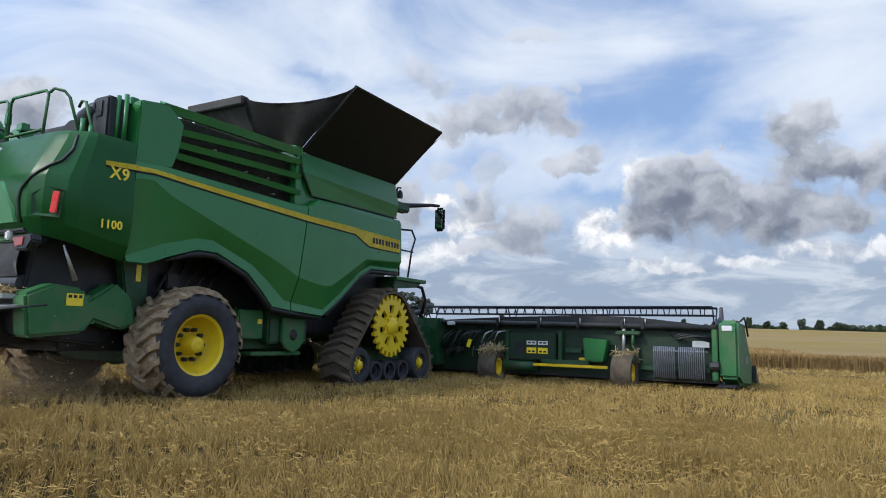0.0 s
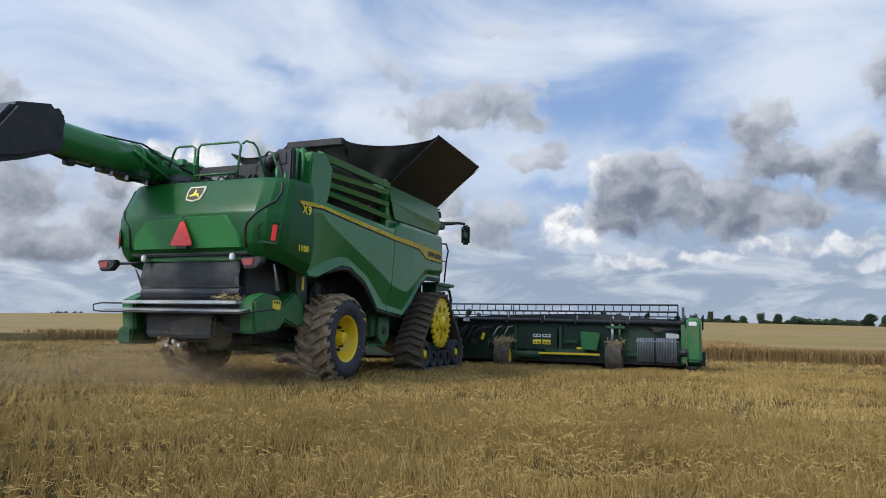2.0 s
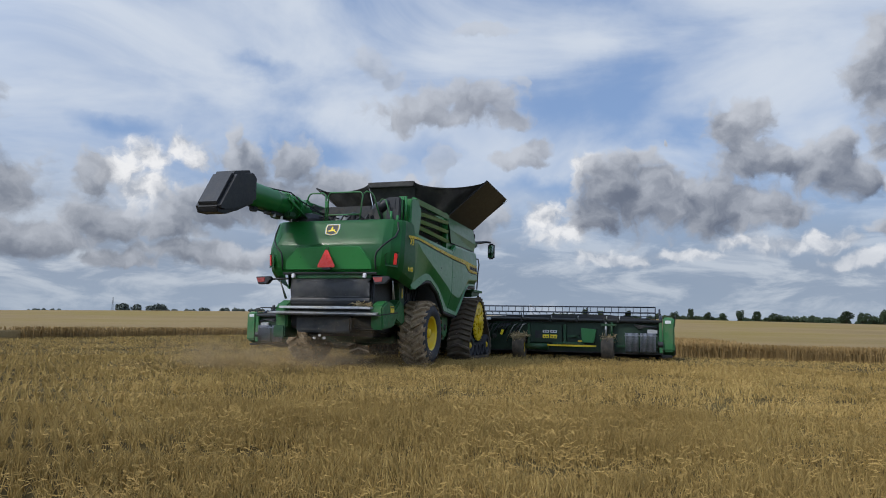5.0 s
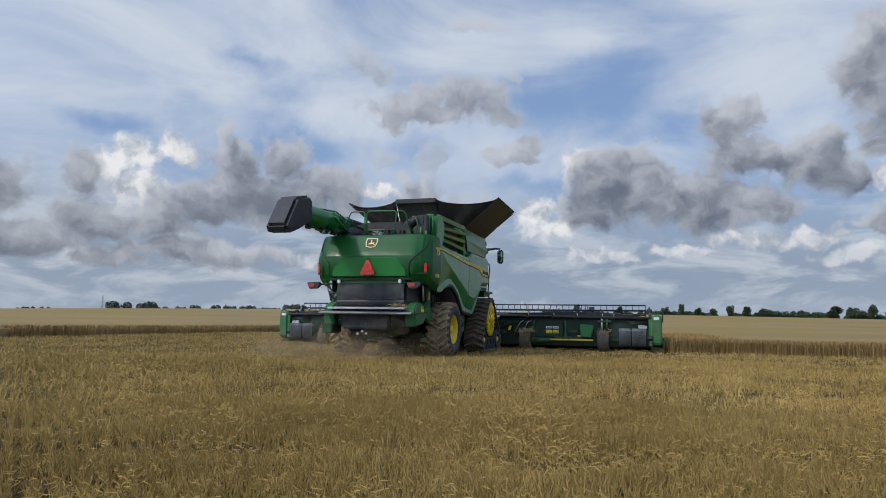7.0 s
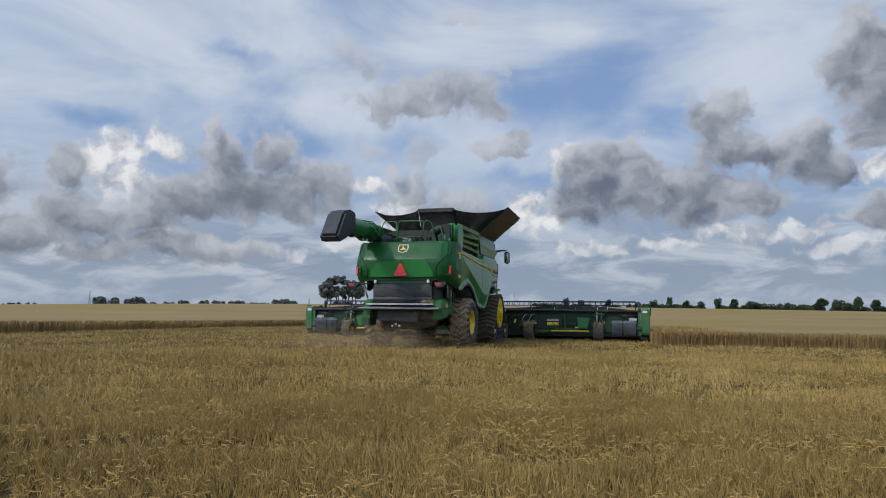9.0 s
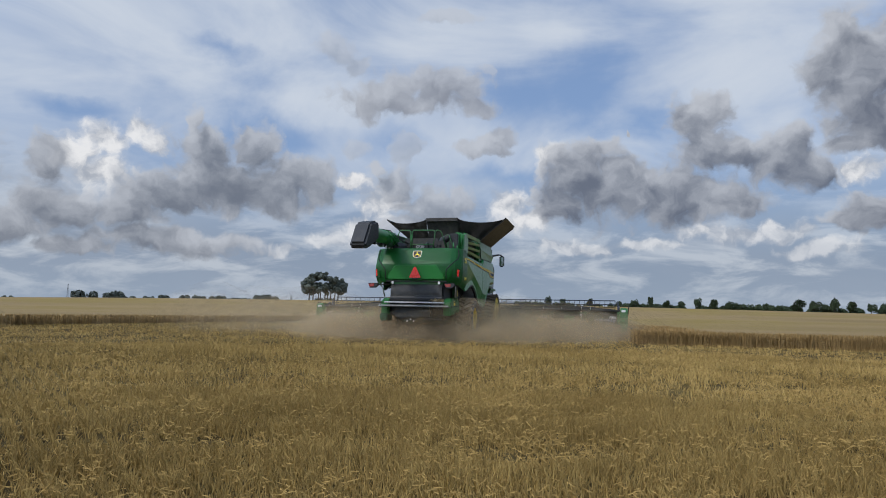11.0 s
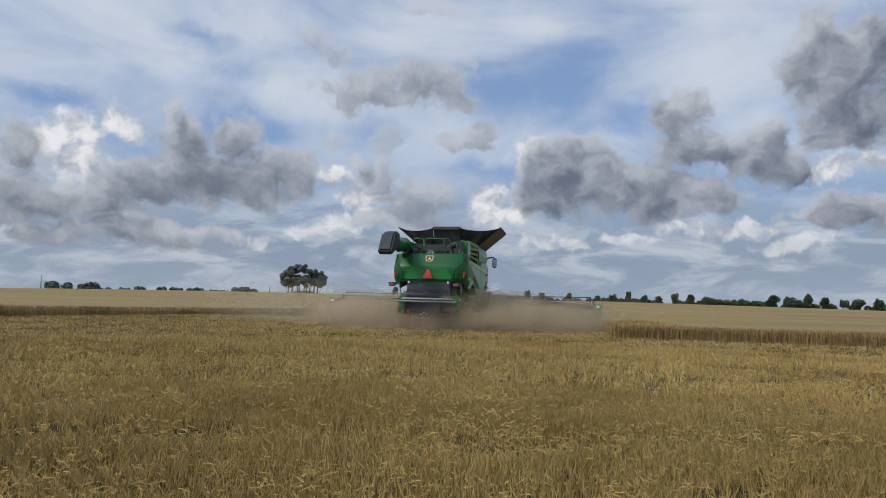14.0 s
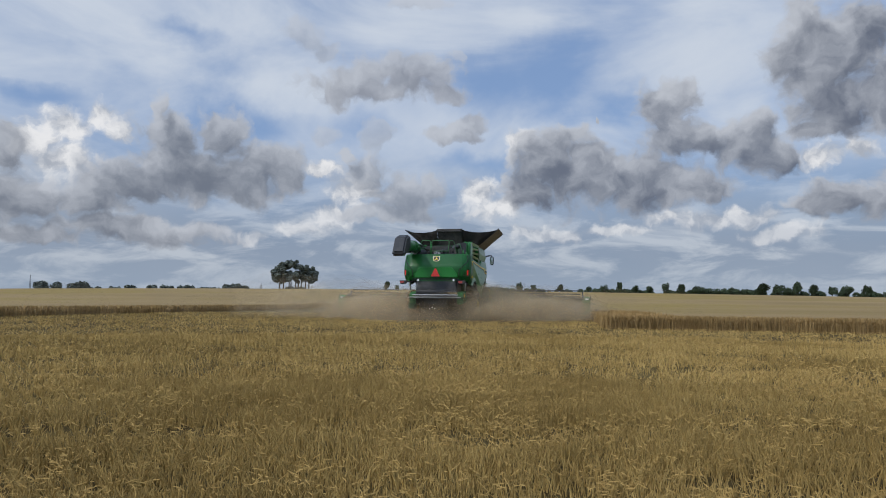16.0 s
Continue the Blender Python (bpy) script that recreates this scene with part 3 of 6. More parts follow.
# across the hood: share of the half width, share of the depth; flat behind, corners cut off slantwise
HOOD_PX = [0, 0.68, 0.76, 0.86, 0.955, 0.985, 1.0]
HOOD_PQ = [1, 1, 0.985, 0.91, 0.74, 0.62, 0]
HOOD_T = [0, 0.1, 0.3, 0.52, 0.76, 0.9, 0.97, 1]
HOOD_W = [1.47, 1.57, 1.62, 1.62, 1.60, 1.585, 1.57, 1.55]
HOOD_Y = [-1.99, -2.07, -2.10, -2.09, -1.95, -1.86, -1.82, -1.79]
HOOD_TOP, HOOD_LOW = 3.30, 2.12


def hood_w(z):
    return float(np.interp((z - HOOD_LOW) / (HOOD_TOP - HOOD_LOW), HOOD_T, HOOD_W))


def hood_y(x, z):
    t = (z - HOOD_LOW) / (HOOD_TOP - HOOD_LOW)
    w, yr = hood_w(z), float(np.interp(t, HOOD_T, HOOD_Y))
    q = float(np.interp(min(1.0, abs(x) / w), HOOD_PX, HOOD_PQ))
    return -1.06 + (yr + 1.06) * q


def build_hood():
    bm = bmesh.new()
    levels = [0, 0.03, 0.07, 0.12, 0.2, 0.3, 0.42, 0.505, 0.535, 0.66, 0.76, 0.85, 0.91, 0.955, 0.985, 1]
    steps = 18
    rings = []
    for t in levels:
        w, yr = float(np.interp(t, HOOD_T, HOOD_W)), float(np.interp(t, HOOD_T, HOOD_Y))
        ring = []
        for k in range(-steps, steps + 1):
            a = abs(k) / steps * (len(HOOD_PX) - 1)
            sx = 1 if k <= 0 else -1
            c, s = float(np.interp(a, range(len(HOOD_PX)), HOOD_PX)), float(np.interp(a, range(len(HOOD_PX)), HOOD_PQ))
            x, y = sx * w * c, -1.06 + (yr + 1.06) * s
            low = float(np.interp(y, [-2.1, -1.75, -1.2, -1.06], [2.13, 2.02, 1.88, 1.86]))
            ring.append(bm.verts.new((x, y, low + (HOOD_TOP - low) * t)))
        rings.append(ring)
    for a, b in zip(rings, rings[1:]):
        for k in range(len(a) - 1):
            bm.faces.new((a[k], a[k + 1], b[k + 1], b[k]))
    bm.faces.new(rings[-1])
    bmesh.ops.solidify(bm, geom=bm.faces[:], thickness=0.03)
    hood = soft(part("rear_hood", bm, "green", combine), 15)
    # raised lower panel with a soft edge
    face = [(-1.05, 2.2), (-1.03, 2.36), (-0.76, 2.70), (0.76, 2.70), (1.03, 2.36), (1.05, 2.2)]
    bm = bmesh.new()
    back = [bm.verts.new((x, hood_y(x, z) + 0.03, z)) for x, z in face]
    front = [bm.verts.new((x * 0.955, hood_y(x, z) - 0.035, z - 0.03 if z > 2.5 else z + 0.005)) for x, z in face]
    bm.faces.new(front)
    for i in range(len(face)):
        j = (i + 1) % len(face)
        bm.faces.new((back[i], back[j], front[j], front[i]))
    soft(part("hood_panel", bevel(bm, 0.02, 2, 20), "green", hood), 50)
    for s in (1, -1):
        line = [(s * x, z) for x, z in ((1.43, 3.24), (1.47, 3.05), (1.44, 2.90), (1.12, 2.56), (1.09, 2.42), (1.10, 2.14))]
        pts = []
        for (x0, z0), (x1, z1) in zip(line, line[1:]):
            for k in range(5):
                x, z = x0 + (x1 - x0) * k / 5, z0 + (z1 - z0) * k / 5
                pts.append((x, hood_y(x, z) - 0.006, z))
        part("hood_seam", tube(pts, 0.017, 6), "black", hood)
        # lamp pocket and reflector on the rounded corner
        at = Vector((s * 1.42, hood_y(1.42, 2.42), 2.42))
        pocket = bmesh.new()
        pts = [(-0.16, -0.15), (0.13, -0.17), (0.16, 0.14), (-0.04, 0.17), (-0.17, 0.08)]
        place = Matrix.Translation(at) @ Matrix.Rotation(radians(s * 40), 4, "Z")
        vs = [pocket.verts.new(place @ Vector((s * px, -0.012, pz))) for px, pz in pts]
        inn = [pocket.verts.new(place @ Vector((s * px * 0.8, 0.0 + 0.02, pz * 0.8))) for px, pz in pts]
        for i in range(5):
            j = (i + 1) % 5
            pocket.faces.new((vs[i], vs[j], inn[j], inn[i]))
        pocket.faces.new(inn)
        part("lamp_pocket", pocket, "green_dark", hood)
        lens = bmesh.new()
        add_box(lens, (-0.035, -0.012, -0.12), (0.035, 0.012, 0.12))
        bmesh.ops.transform(lens, matrix=place @ Matrix.Translation((s * 0.07, -0.012, 0)) @ Matrix.Rotation(radians(s * 5), 4, "Y"), verts=lens.verts)
        part("reflector", bevel(lens, 0.008), "red", hood, "bright red upright reflector")
    # slow vehicle triangle
    tri = [(0.0, 2.615), (0.035, 2.60), (0.205, 2.265), (0.185, 2.235), (-0.185, 2.235), (-0.205, 2.265), (-0.035, 2.60)]
    part("warning_triangle", prism([(x, z) for x, z in tri], "y", -2.175, -2.155, 0.004), "red", combine, "red slow vehicle triangle hung on the hood")
    part("triangle_bracket", box((-0.10, -2.165, 2.19), (0.10, -2.10, 2.24), 0.006), "black", combine)
    loop = [(0.02 + 0.03 * math.sin(a), -2.17, 2.64 + 0.04 * math.cos(a)) for a in np.linspace(0, 6.2, 10)]
    part("triangle_cord", tube(loop + [(-0.05, -2.17, 2.57)], 0.006, 5), "black", combine)
    # badge: a shield with a yellow rim, the emblem a plain leaping shape
    shield = [(-0.135, 3.19), (0.135, 3.19), (0.15, 3.10), (0.12, 2.985), (0.0, 2.955), (-0.12, 2.985), (-0.15, 3.10)]

    def slanted(points, grow, lift):
        bm = bmesh.new()
        cz = 3.08
        top = [bm.verts.new((x * grow, hood_y(0, cz + (z - cz) * grow) - lift, cz + (z - cz) * grow)) for x, z in points]
        low = [bm.verts.new((v.co.x, v.co.y + 0.03, v.co.z)) for v in top]
        bm.faces.new(top)
        for i in range(len(top)):
            j = (i + 1) % len(top)
            bm.faces.new((top[i], top[j], low[j], low[i]))
        return bm
    badge = part("badge", slanted(shield, 1.12, 0.014), "white", combine, "shield-shaped badge with a leaping yellow emblem")
    part("badge_rim", slanted(shield, 1.0, 0.018), "decal", badge)
    part("badge_field", slanted(shield, 0.92, 0.021), "black", badge)
    for pts in ([(-0.10, 3.045), (-0.02, 3.075), (0.07, 3.085), (0.08, 3.06), (0.0, 3.04), (-0.06, 3.03)], [(-0.03, 3.07), (-0.015, 3.15), (0.005, 3.15), (0.02, 3.08)],
                [(0.05, 3.07), (0.10, 3.03), (0.11, 3.0), (0.09, 3.01), (0.04, 3.05)]):
        part("badge_emblem", slanted(pts, 1.0, 0.0235), "decal", badge)
    # dark bumper lip, curtain and roll below
    part("hood_lip", box((-1.12, -2.02, 2.10), (1.12, -1.80, 2.165), 0.02), "black", combine)
    part("curtain_bar", box((-0.95, -1.95, 2.02), (0.95, -1.86, 2.10), 0.015), "green_dusty", combine)
    bm = bmesh.new()
    grid = []
    for i in range(13):
        row = []
        for k in range(25):
            x = -0.93 + 1.86 * k / 24
            u = i / 12
            row.append(bm.verts.new((x, -1.90 - 0.07 * math.sin(u * 2.6) - 0.012 * noise.noise((x * 4, u * 3, 2)), 2.04 - 0.42 * u)))
        grid.append(row)
    for i in range(12):
        for k in range(24):
            bm.faces.new((grid[i][k], grid[i][k + 1], grid[i + 1][k + 1], grid[i + 1][k]))
    bmesh.ops.solidify(bm, geom=bm.faces[:], thickness=0.02)
    soft(part("chopper_curtain", bm, "grey_curtain", combine, "grey rubber curtain over the straw outlet"), 60)
    part("chopper_roll", lathe([(-0.93, 0.02), (-0.93, 0.1), (0.93, 0.1), (0.93, 0.02)], 20, "x", (0, -1.86, 1.54)), "black", combine)
    for s in (1, -1):
        part("work_lamp", box((s * 0.80, -2.06, 2.02), (s * 0.88, -2.0, 2.12), 0.015), "white", combine, "small white work lamp")
        arm = part("lamp_arm", tube([(s * 1.0, -1.9, 2.02), (s * 1.38, -2.0, 2.0)], 0.022), "black", combine)
        lamp = part("tail_lamp", prism([(-0.19, 0.07), (0.17, 0.08), (0.19, 0.0), (0.1, -0.09), (-0.12, -0.10)], "y", -0.06, 0.06, 0.015), "black", combine, "dark tail lamp on a swing arm")
        lamp.location = (s * 1.55 if s < 0 else 1.22, -2.03, 1.98)
        lens = part("lens", prism([(-0.17, 0.045), (0.05, 0.05), (0.04, -0.045), (-0.11, -0.06)], "y", -0.072, -0.055, 0.006), "red_dark", lamp)


build_hood()

SIDE_BOT = ([-1.06, -0.78, -0.4, -0.02, 0.32, 0.9, 1.51, 2.63, 3.58, 3.92, 4.86], [1.84, 1.84, 1.98, 2.10, 2.10, 1.88, 1.42, 1.32, 2.07, 2.22, 2.25])
SIDE_LOW = ([-1.06, -0.55, -0.03, 0.25, 1.0, 1.81, 2.65, 3.58, 3.92, 4.86], [1.92, 2.13, 2.27, 2.28, 2.02, 1.54, 1.44, 2.14, 2.30, 2.33])
SIDE_CREASE = ([-1.06, -0.8, -0.52, 1.55, 1.96, 2.53, 2.73, 3.68, 4.86], [2.84, 2.88, 2.73, 2.06, 1.90, 1.81, 1.83, 2.38, 2.45])
SIDE_TOP = ([-1.06, -0.6, 1.85, 2.05, 2.25, 4.86], [3.10, 3.13, 3.07, 3.12, 3.25, 3.29])


def side_levels(y):
    b, l = float(np.interp(y, *SIDE_BOT)), float(np.interp(y, *SIDE_LOW))
    c, t = float(np.interp(y, *SIDE_CREASE)), float(np.interp(y, *SIDE_TOP))
    l = max(l, b + 0.04)
    c = max(c, l + 0.03)
    return [(b - 0.0, 1.50), (b + 0.02, 1.545), (l, 1.515), (c - 0.012, 1.592), (c + 0.012, 1.598), (0.5 * (c + t), 1.585), (t - 0.09, 1.565), (t - 0.02, 1.535), (t, 1.47)]


def side_x(y, z):
    rows = side_levels(y)
    return float(np.interp(z, [r[0] for r in rows], [r[1] for r in rows])) - max(0, y - 3.0) * 0.035


def shear(y, z):
    return (z - 2.3) * 0.17 * math.exp(-((y - 1.97) / 0.7) ** 2)


def build_side(s):
    side = None
    for name, lo, hi in (("side_panel", -1.045, 1.96), ("service_door", 1.985, 4.86)):
        bm = bmesh.new()
        ys = sorted({lo, hi, *[y for y in np.linspace(lo, hi, 26)], *[v for line in (SIDE_BOT, SIDE_LOW, SIDE_CREASE, SIDE_TOP) for v in line[0] if lo < v < hi]})
        cols = []
        for y in ys:
            cols.append([bm.verts.new((s * (x - max(0, y - 3.0) * 0.035), y + shear(y, z), z)) for z, x in side_levels(y)])
        for a, b in zip(cols, cols[1:]):
            for k in range(len(a) - 1):
                bm.faces.new((a[k], a[k + 1], b[k + 1], b[k]))
        bmesh.ops.recalc_face_normals(bm, faces=bm.faces)
        if bm.faces[0].normal.x * s < 0:
            bmesh.ops.reverse_faces(bm, faces=bm.faces[:])
        bmesh.ops.solidify(bm, geom=bm.faces[:], thickness=0.025)
        me = bpy.data.meshes.new(name)
        bm.to_mesh(me)
        bm.free()
        me.materials.append(M["green"])
        ob = new(name, me)
        ob.parent = combine
        soft(ob, 12)
        side = side or ob
    # black wheel arch edging
    ys = [-0.45, -0.1, 0.1, 0.32, 0.55, 0.9, 1.2, 1.51, 1.9, 2.63]
    part("arch_trim", tube([(s * 1.49, y + shear(y, 1.6), float(np.interp(y, *SIDE_BOT)) - 0.025) for y in ys], [0.02] + [0.05] * 8 + [0.03], 8), "black", combine)
    ys = [2.68, 3.0, 3.3, 3.58, 3.75, 3.92, 4.4, 4.86]
    part("arch_trim", tube([(s * (1.49 - max(0, y - 3) * 0.035), y, float(np.interp(y, *SIDE_BOT)) - 0.025) for y in ys], 0.045, 8), "black", combine)
    # yellow band that widens into the maker's plate at the front
    band = [(-1.44, 2.99, 2.935), (-1.06, 3.02, 2.955), (-0.77, 3.035, 2.975), (0.6, 2.975, 2.90), (2.12, 2.915, 2.825), (3.34, 2.905, 2.79), (3.5, 2.90, 2.72), (3.75, 2.893, 2.625), (4.80, 2.875, 2.625)]
    for grow, lift, matl, name in ((0.022, 0.006, "black", "band_edge"), (0.0, 0.010, "decal", "yellow_band")):
        bm = bmesh.new()
        prev = None
        fine = []
        for (y0, u0, l0), (y1, u1, l1) in zip(band, band[1:]):
            for k in range(4):
                f = k / 4
                fine.append((y0 + (y1 - y0) * f, u0 + (u1 - u0) * f, l0 + (l1 - l0) * f))
        fine.append(band[-1])
        for y, u, lo in fine:
            def out(z):
                return (hood_x(y, z) if y < -1.05 else side_x(y, z)) + lift
            zs = [lo - grow, (lo + u) / 2, u]
            cur = [bm.verts.new((s * out(z), y, z)) for z in zs]
            if prev:
                for k in range(2):
                    bm.faces.new((prev[k], prev[k + 1], cur[k + 1], cur[k]))
            prev = cur
        bmesh.ops.solidify(bm, geom=bm.faces[:], thickness=0.004)
        part(name, bm, matl, combine)
    # the maker's name, as plain bars
    for k in range(9):
        y = 3.86 + k * 0.098 + (0.03 if k > 3 else 0)
        part("name_bar", box((s * (side_x(y, 2.75) + 0.008), y, 2.70), (s * (side_x(y, 2.75) + 0.016), y + 0.06, 2.80), 0.0), "black", combine)
    part("data_label", box((s * 1.555, 2.49, 1.82), (s * 1.585, 2.55, 1.94), 0.003), "white", combine, "small white sticker")
    # upper tank wall
    part("tank_wall", box((s * 1.30, 1.92, 3.0), (s * 1.40, 4.78, 3.96), 0.01), "green", combine)
    bm = bmesh.new()
    rows = [[(2.02, 3.965), (4.76, 3.975)], [(2.02, 3.62), (4.77, 3.55)], [(2.30, 3.30), (4.77, 3.33)]]
    xs = [1.405, 1.49, 1.44]
    vs = [[bm.verts.new((s * x, y, z)) for y, z in row] for row, x in zip(rows, xs)]
    for a, b in zip(vs, vs[1:]):
        bm.faces.new((a[0], a[1], b[1], b[0]))
    bmesh.ops.recalc_face_normals(bm, faces=bm.faces)
    if bm.faces[0].normal.x * s < 0:
        bmesh.ops.reverse_faces(bm, faces=bm.faces[:])
    bmesh.ops.solidify(bm, geom=bm.faces[:], thickness=0.04)
    part("tank_panel", bm, "green", combine)
    part("panel_gap", tube([(s * 1.415, 2.0, 3.96), (s * 1.47, 2.0, 3.62), (s * 1.44, 2.28, 3.285), (s * 1.44, 4.78, 3.31)], 0.014, 6), "black", combine)
    # rear corner post, rails and louvres over the cooling screen
    part("tank_post", prism([(-1.0, 3.04), (-0.45, 3.12), (-0.36, 3.35), (-0.30, 3.74), (-0.55, 3.95), (-0.96, 3.89)], "x", s * 1.22, s * 1.475, 0.02), "green", combine)
    part("post_bracket", box((s * 1.15, -0.98, 3.84), (s * 1.3, -0.86, 3.95), 0.01), "green", combine)
    part("cooling_screen", box((s * 1.16, -0.6, 3.02), (s * 1.24, 1.95, 3.9), 0.01), "canvas", combine, "dark dusty cooling screen behind the louvres")
    for z0, z1, name in ((3.92, 3.95, "top_rail"), (3.64, 3.79, "louvre"), (3.47, 3.55, "louvre"), (3.33, 3.29, "louvre")):
        bm = bmesh.new()
        n = 10
        prev = None
        for k in range(n + 1):
            u = k / n
            y = -0.62 + 2.62 * u
            z = z0 + (z1 - z0) * u
            bulge = 0.05 * math.sin(math.pi * u)
            half = 0.055 if name == "louvre" else 0.075
            cur = [bm.verts.new((s * (1.36 + bulge * 0.5), y, z + half)), bm.verts.new((s * (1.47 + bulge * 0.4), y, z + half * 0.5)), bm.verts.new((s * (1.44 + bulge * 0.4), y, z - half)), bm.verts.new((s * 1.34, y, z - half * 0.7))]
            if prev:
                for i in range(4):
                    bm.faces.new((prev[i], prev[(i + 1) % 4], cur[(i + 1) % 4], cur[i]))
            else:
                bm.faces.new(cur)
            prev = cur
        bm.faces.new(prev[::-1])
        part(name, bevel(bm, 0.012, 2, 40), "green", combine)
    part("louvre_end", prism([(1.90, 3.08), (2.04, 3.10), (2.04, 3.93), (1.90, 3.93)], "x", s * 1.32, s * 1.43, 0.01), "green", combine)
    for y, z in ((-0.2, 3.15), (0.4, 3.6), (1.0, 3.42), (1.45, 3.42), (1.6, 3.2)):
        part("screen_bolt", lathe([(0, 0.02), (0.05, 0.015)], 8, "x", (s * 1.24 - (0 if s > 0 else 0.05), y, z), False), "zinc", combine)


def hood_x(y, z):
    """The hood's outer face at a place along its side."""
    low = float(np.interp(y, [-2.1, -1.75, -1.2, -1.06], [2.13, 2.02, 1.88, 1.86]))
    t = (z - low) / (HOOD_TOP - low)
    w, yr = float(np.interp(t, HOOD_T, HOOD_W)), float(np.interp(t, HOOD_T, HOOD_Y))
    q = min(1.0, max(0.0, (y + 1.06) / (yr + 1.06)))
    return w * float(np.interp(q, HOOD_PQ[::-1], HOOD_PX[::-1]))


for s in (1, -1):
    build_side(s)


def lettering(name, text, size, m, parent, material, label):
    cu = bpy.data.curves.new(name, "FONT")
    cu.offset = 0.004
    cu.body, cu.size, cu.extrude, cu.align_x, cu.align_y = text, size, 0.003, "CENTER", "CENTER"
    tmp = bpy.data.objects.new(name, cu)
    scene.collection.objects.link(tmp)
    bpy.context.view_layer.update()
    me = bpy.data.meshes.new_from_object(tmp.evaluated_get(bpy.context.evaluated_depsgraph_get()))
    bpy.data.objects.remove(tmp)
    me.transform(m)
    me.materials.clear()
    me.materials.append(M[material])
    ob = new(name, me)
    ob.parent = parent
    return tagged(ob, label)


FACE_RIGHT = Matrix(((0, 0, 1, 0), (1, 0, 0, 0), (0, 1, 0, 0), (0, 0, 0, 1)))
FACE_LEFT = Matrix(((0, 0, -1, 0), (-1, 0, 0, 0), (0, 1, 0, 0), (0, 0, 0, 1)))
for s, f in ((1, FACE_RIGHT), (-1, FACE_LEFT)):
    for k, ch in enumerate("X9"):
        y = -1.25 + s * (k - 0.5) * 0.125
        lettering("model_letter", ch, 0.20, Matrix.Translation((s * (hood_x(y, 2.85) + 0.008), y, 2.86)) @ f, combine, "decal", "yellow model letter")
    for k, ch in enumerate("1100"):
        y = -1.32 + s * (k - 1.5) * 0.07
        lettering("model_digit", ch, 0.135, Matrix.Translation((s * (hood_x(y, 2.24) + 0.010), y, 2.25)) @ f, combine, "decal", "yellow model digit")


# ---- tank covers, canvas, deck and auger ----
def build_covers():
    for s in (1, -1):
        cs = [(s * 1.39, 2.04, 3.985), (s * 1.37, 4.78, 3.985), (s * 2.43, 4.75, 4.905), (s * 2.49, 1.99, 4.885)]
        flap = part("tank_cover", plate(cs, 0.03 * s, 0.006), "cover", combine, "black hinged grain tank cover, raised")
        a, b, c, d = [Vector(p) for p in cs]
        part("cover_frame", tube([a, d, c, b], 0.016, 6), "steel_dark", flap)
        u, v = (c - d).normalized(), (a - d).normalized()
        nrm = (b - a).cross(d - a).normalized() * (-0.004 * s)
        q = d + u * 0.10 + v * 0.10
        part("cover_sticker", plate([q + nrm, q + u * 0.10 + nrm, q + u * 0.10 + v * 0.2 + nrm, q + v * 0.2 + nrm][:: (1 if s > 0 else -1)], 0.003), "decal", flap, "yellow warning sticker")
        part("hinge_block", box((s * 1.28, 1.88, 3.94), (s * 1.42, 2.06, 4.05), 0.015), "green", combine)
        # canvas gusset between the side cover and the middle flap
        for e, y0, y1 in ((1, 2.0, 1.46), (-1, 4.82, 5.36)):
            bm = bmesh.new()
            n = 12
            cols = []
            ym = 1.99 if e > 0 else 4.77
            for k in range(n + 1):
                u = k / n
                top = Vector((0.64, y1, 4.82)).lerp(Vector((2.50, ym + e * 0.01, 4.885)), u) - Vector((0, 0, 0.17 * math.sin(math.pi * u) ** 0.6))
                low = Vector((0.64, y0, 3.98)).lerp(Vector((1.39, ym + e * 0.03, 3.99)), u)
                col = []
                for i in range(9):
                    v = i / 8
                    p = low.lerp(top, v)
                    fold = 0.06 * math.sin(math.pi * v) * math.sin(3 * math.pi * u + v * 2) + 0.05 * math.sin(math.pi * v)
                    col.append(bm.verts.new((s * p.x, p.y - e * fold, p.z)))
                cols.append(col)
            for a, b in zip(cols, cols[1:]):
                for i in range(8):
                    bm.faces.new((a[i], b[i], b[i + 1], a[i + 1]))
            bmesh.ops.solidify(bm, geom=bm.faces[:], thickness=0.012)
            soft(part("canvas_gusset", bm, "canvas", combine, "sagging dark canvas between the covers"), 60)
    for y0, y1 in ((2.0, 1.46), (4.82, 5.36)):
        lo, hi = min(y0, y1), max(y0, y1)
        part("middle_flap", plate([(-0.64, y0, 3.98), (0.64, y0, 3.98), (0.64, y1, 4.82), (-0.64, y1, 4.82)], 0.03, 0.005), "canvas", combine, "dark raised middle flap")
        part("flap_box", box((-0.65, min(y1, y1 + 0.0) - 0.06, 4.70), (0.65, y1 + 0.1, 4.845), 0.015), "canvas", combine)
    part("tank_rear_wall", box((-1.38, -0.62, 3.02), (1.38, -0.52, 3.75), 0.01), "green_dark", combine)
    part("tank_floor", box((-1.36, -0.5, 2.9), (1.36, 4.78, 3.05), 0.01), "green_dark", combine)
    part("tank_front_wall", box((-1.36, 4.70, 3.0), (1.36, 4.79, 3.96), 0.01), "green", combine)
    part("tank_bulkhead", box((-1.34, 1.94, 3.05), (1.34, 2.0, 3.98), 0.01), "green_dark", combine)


build_covers()


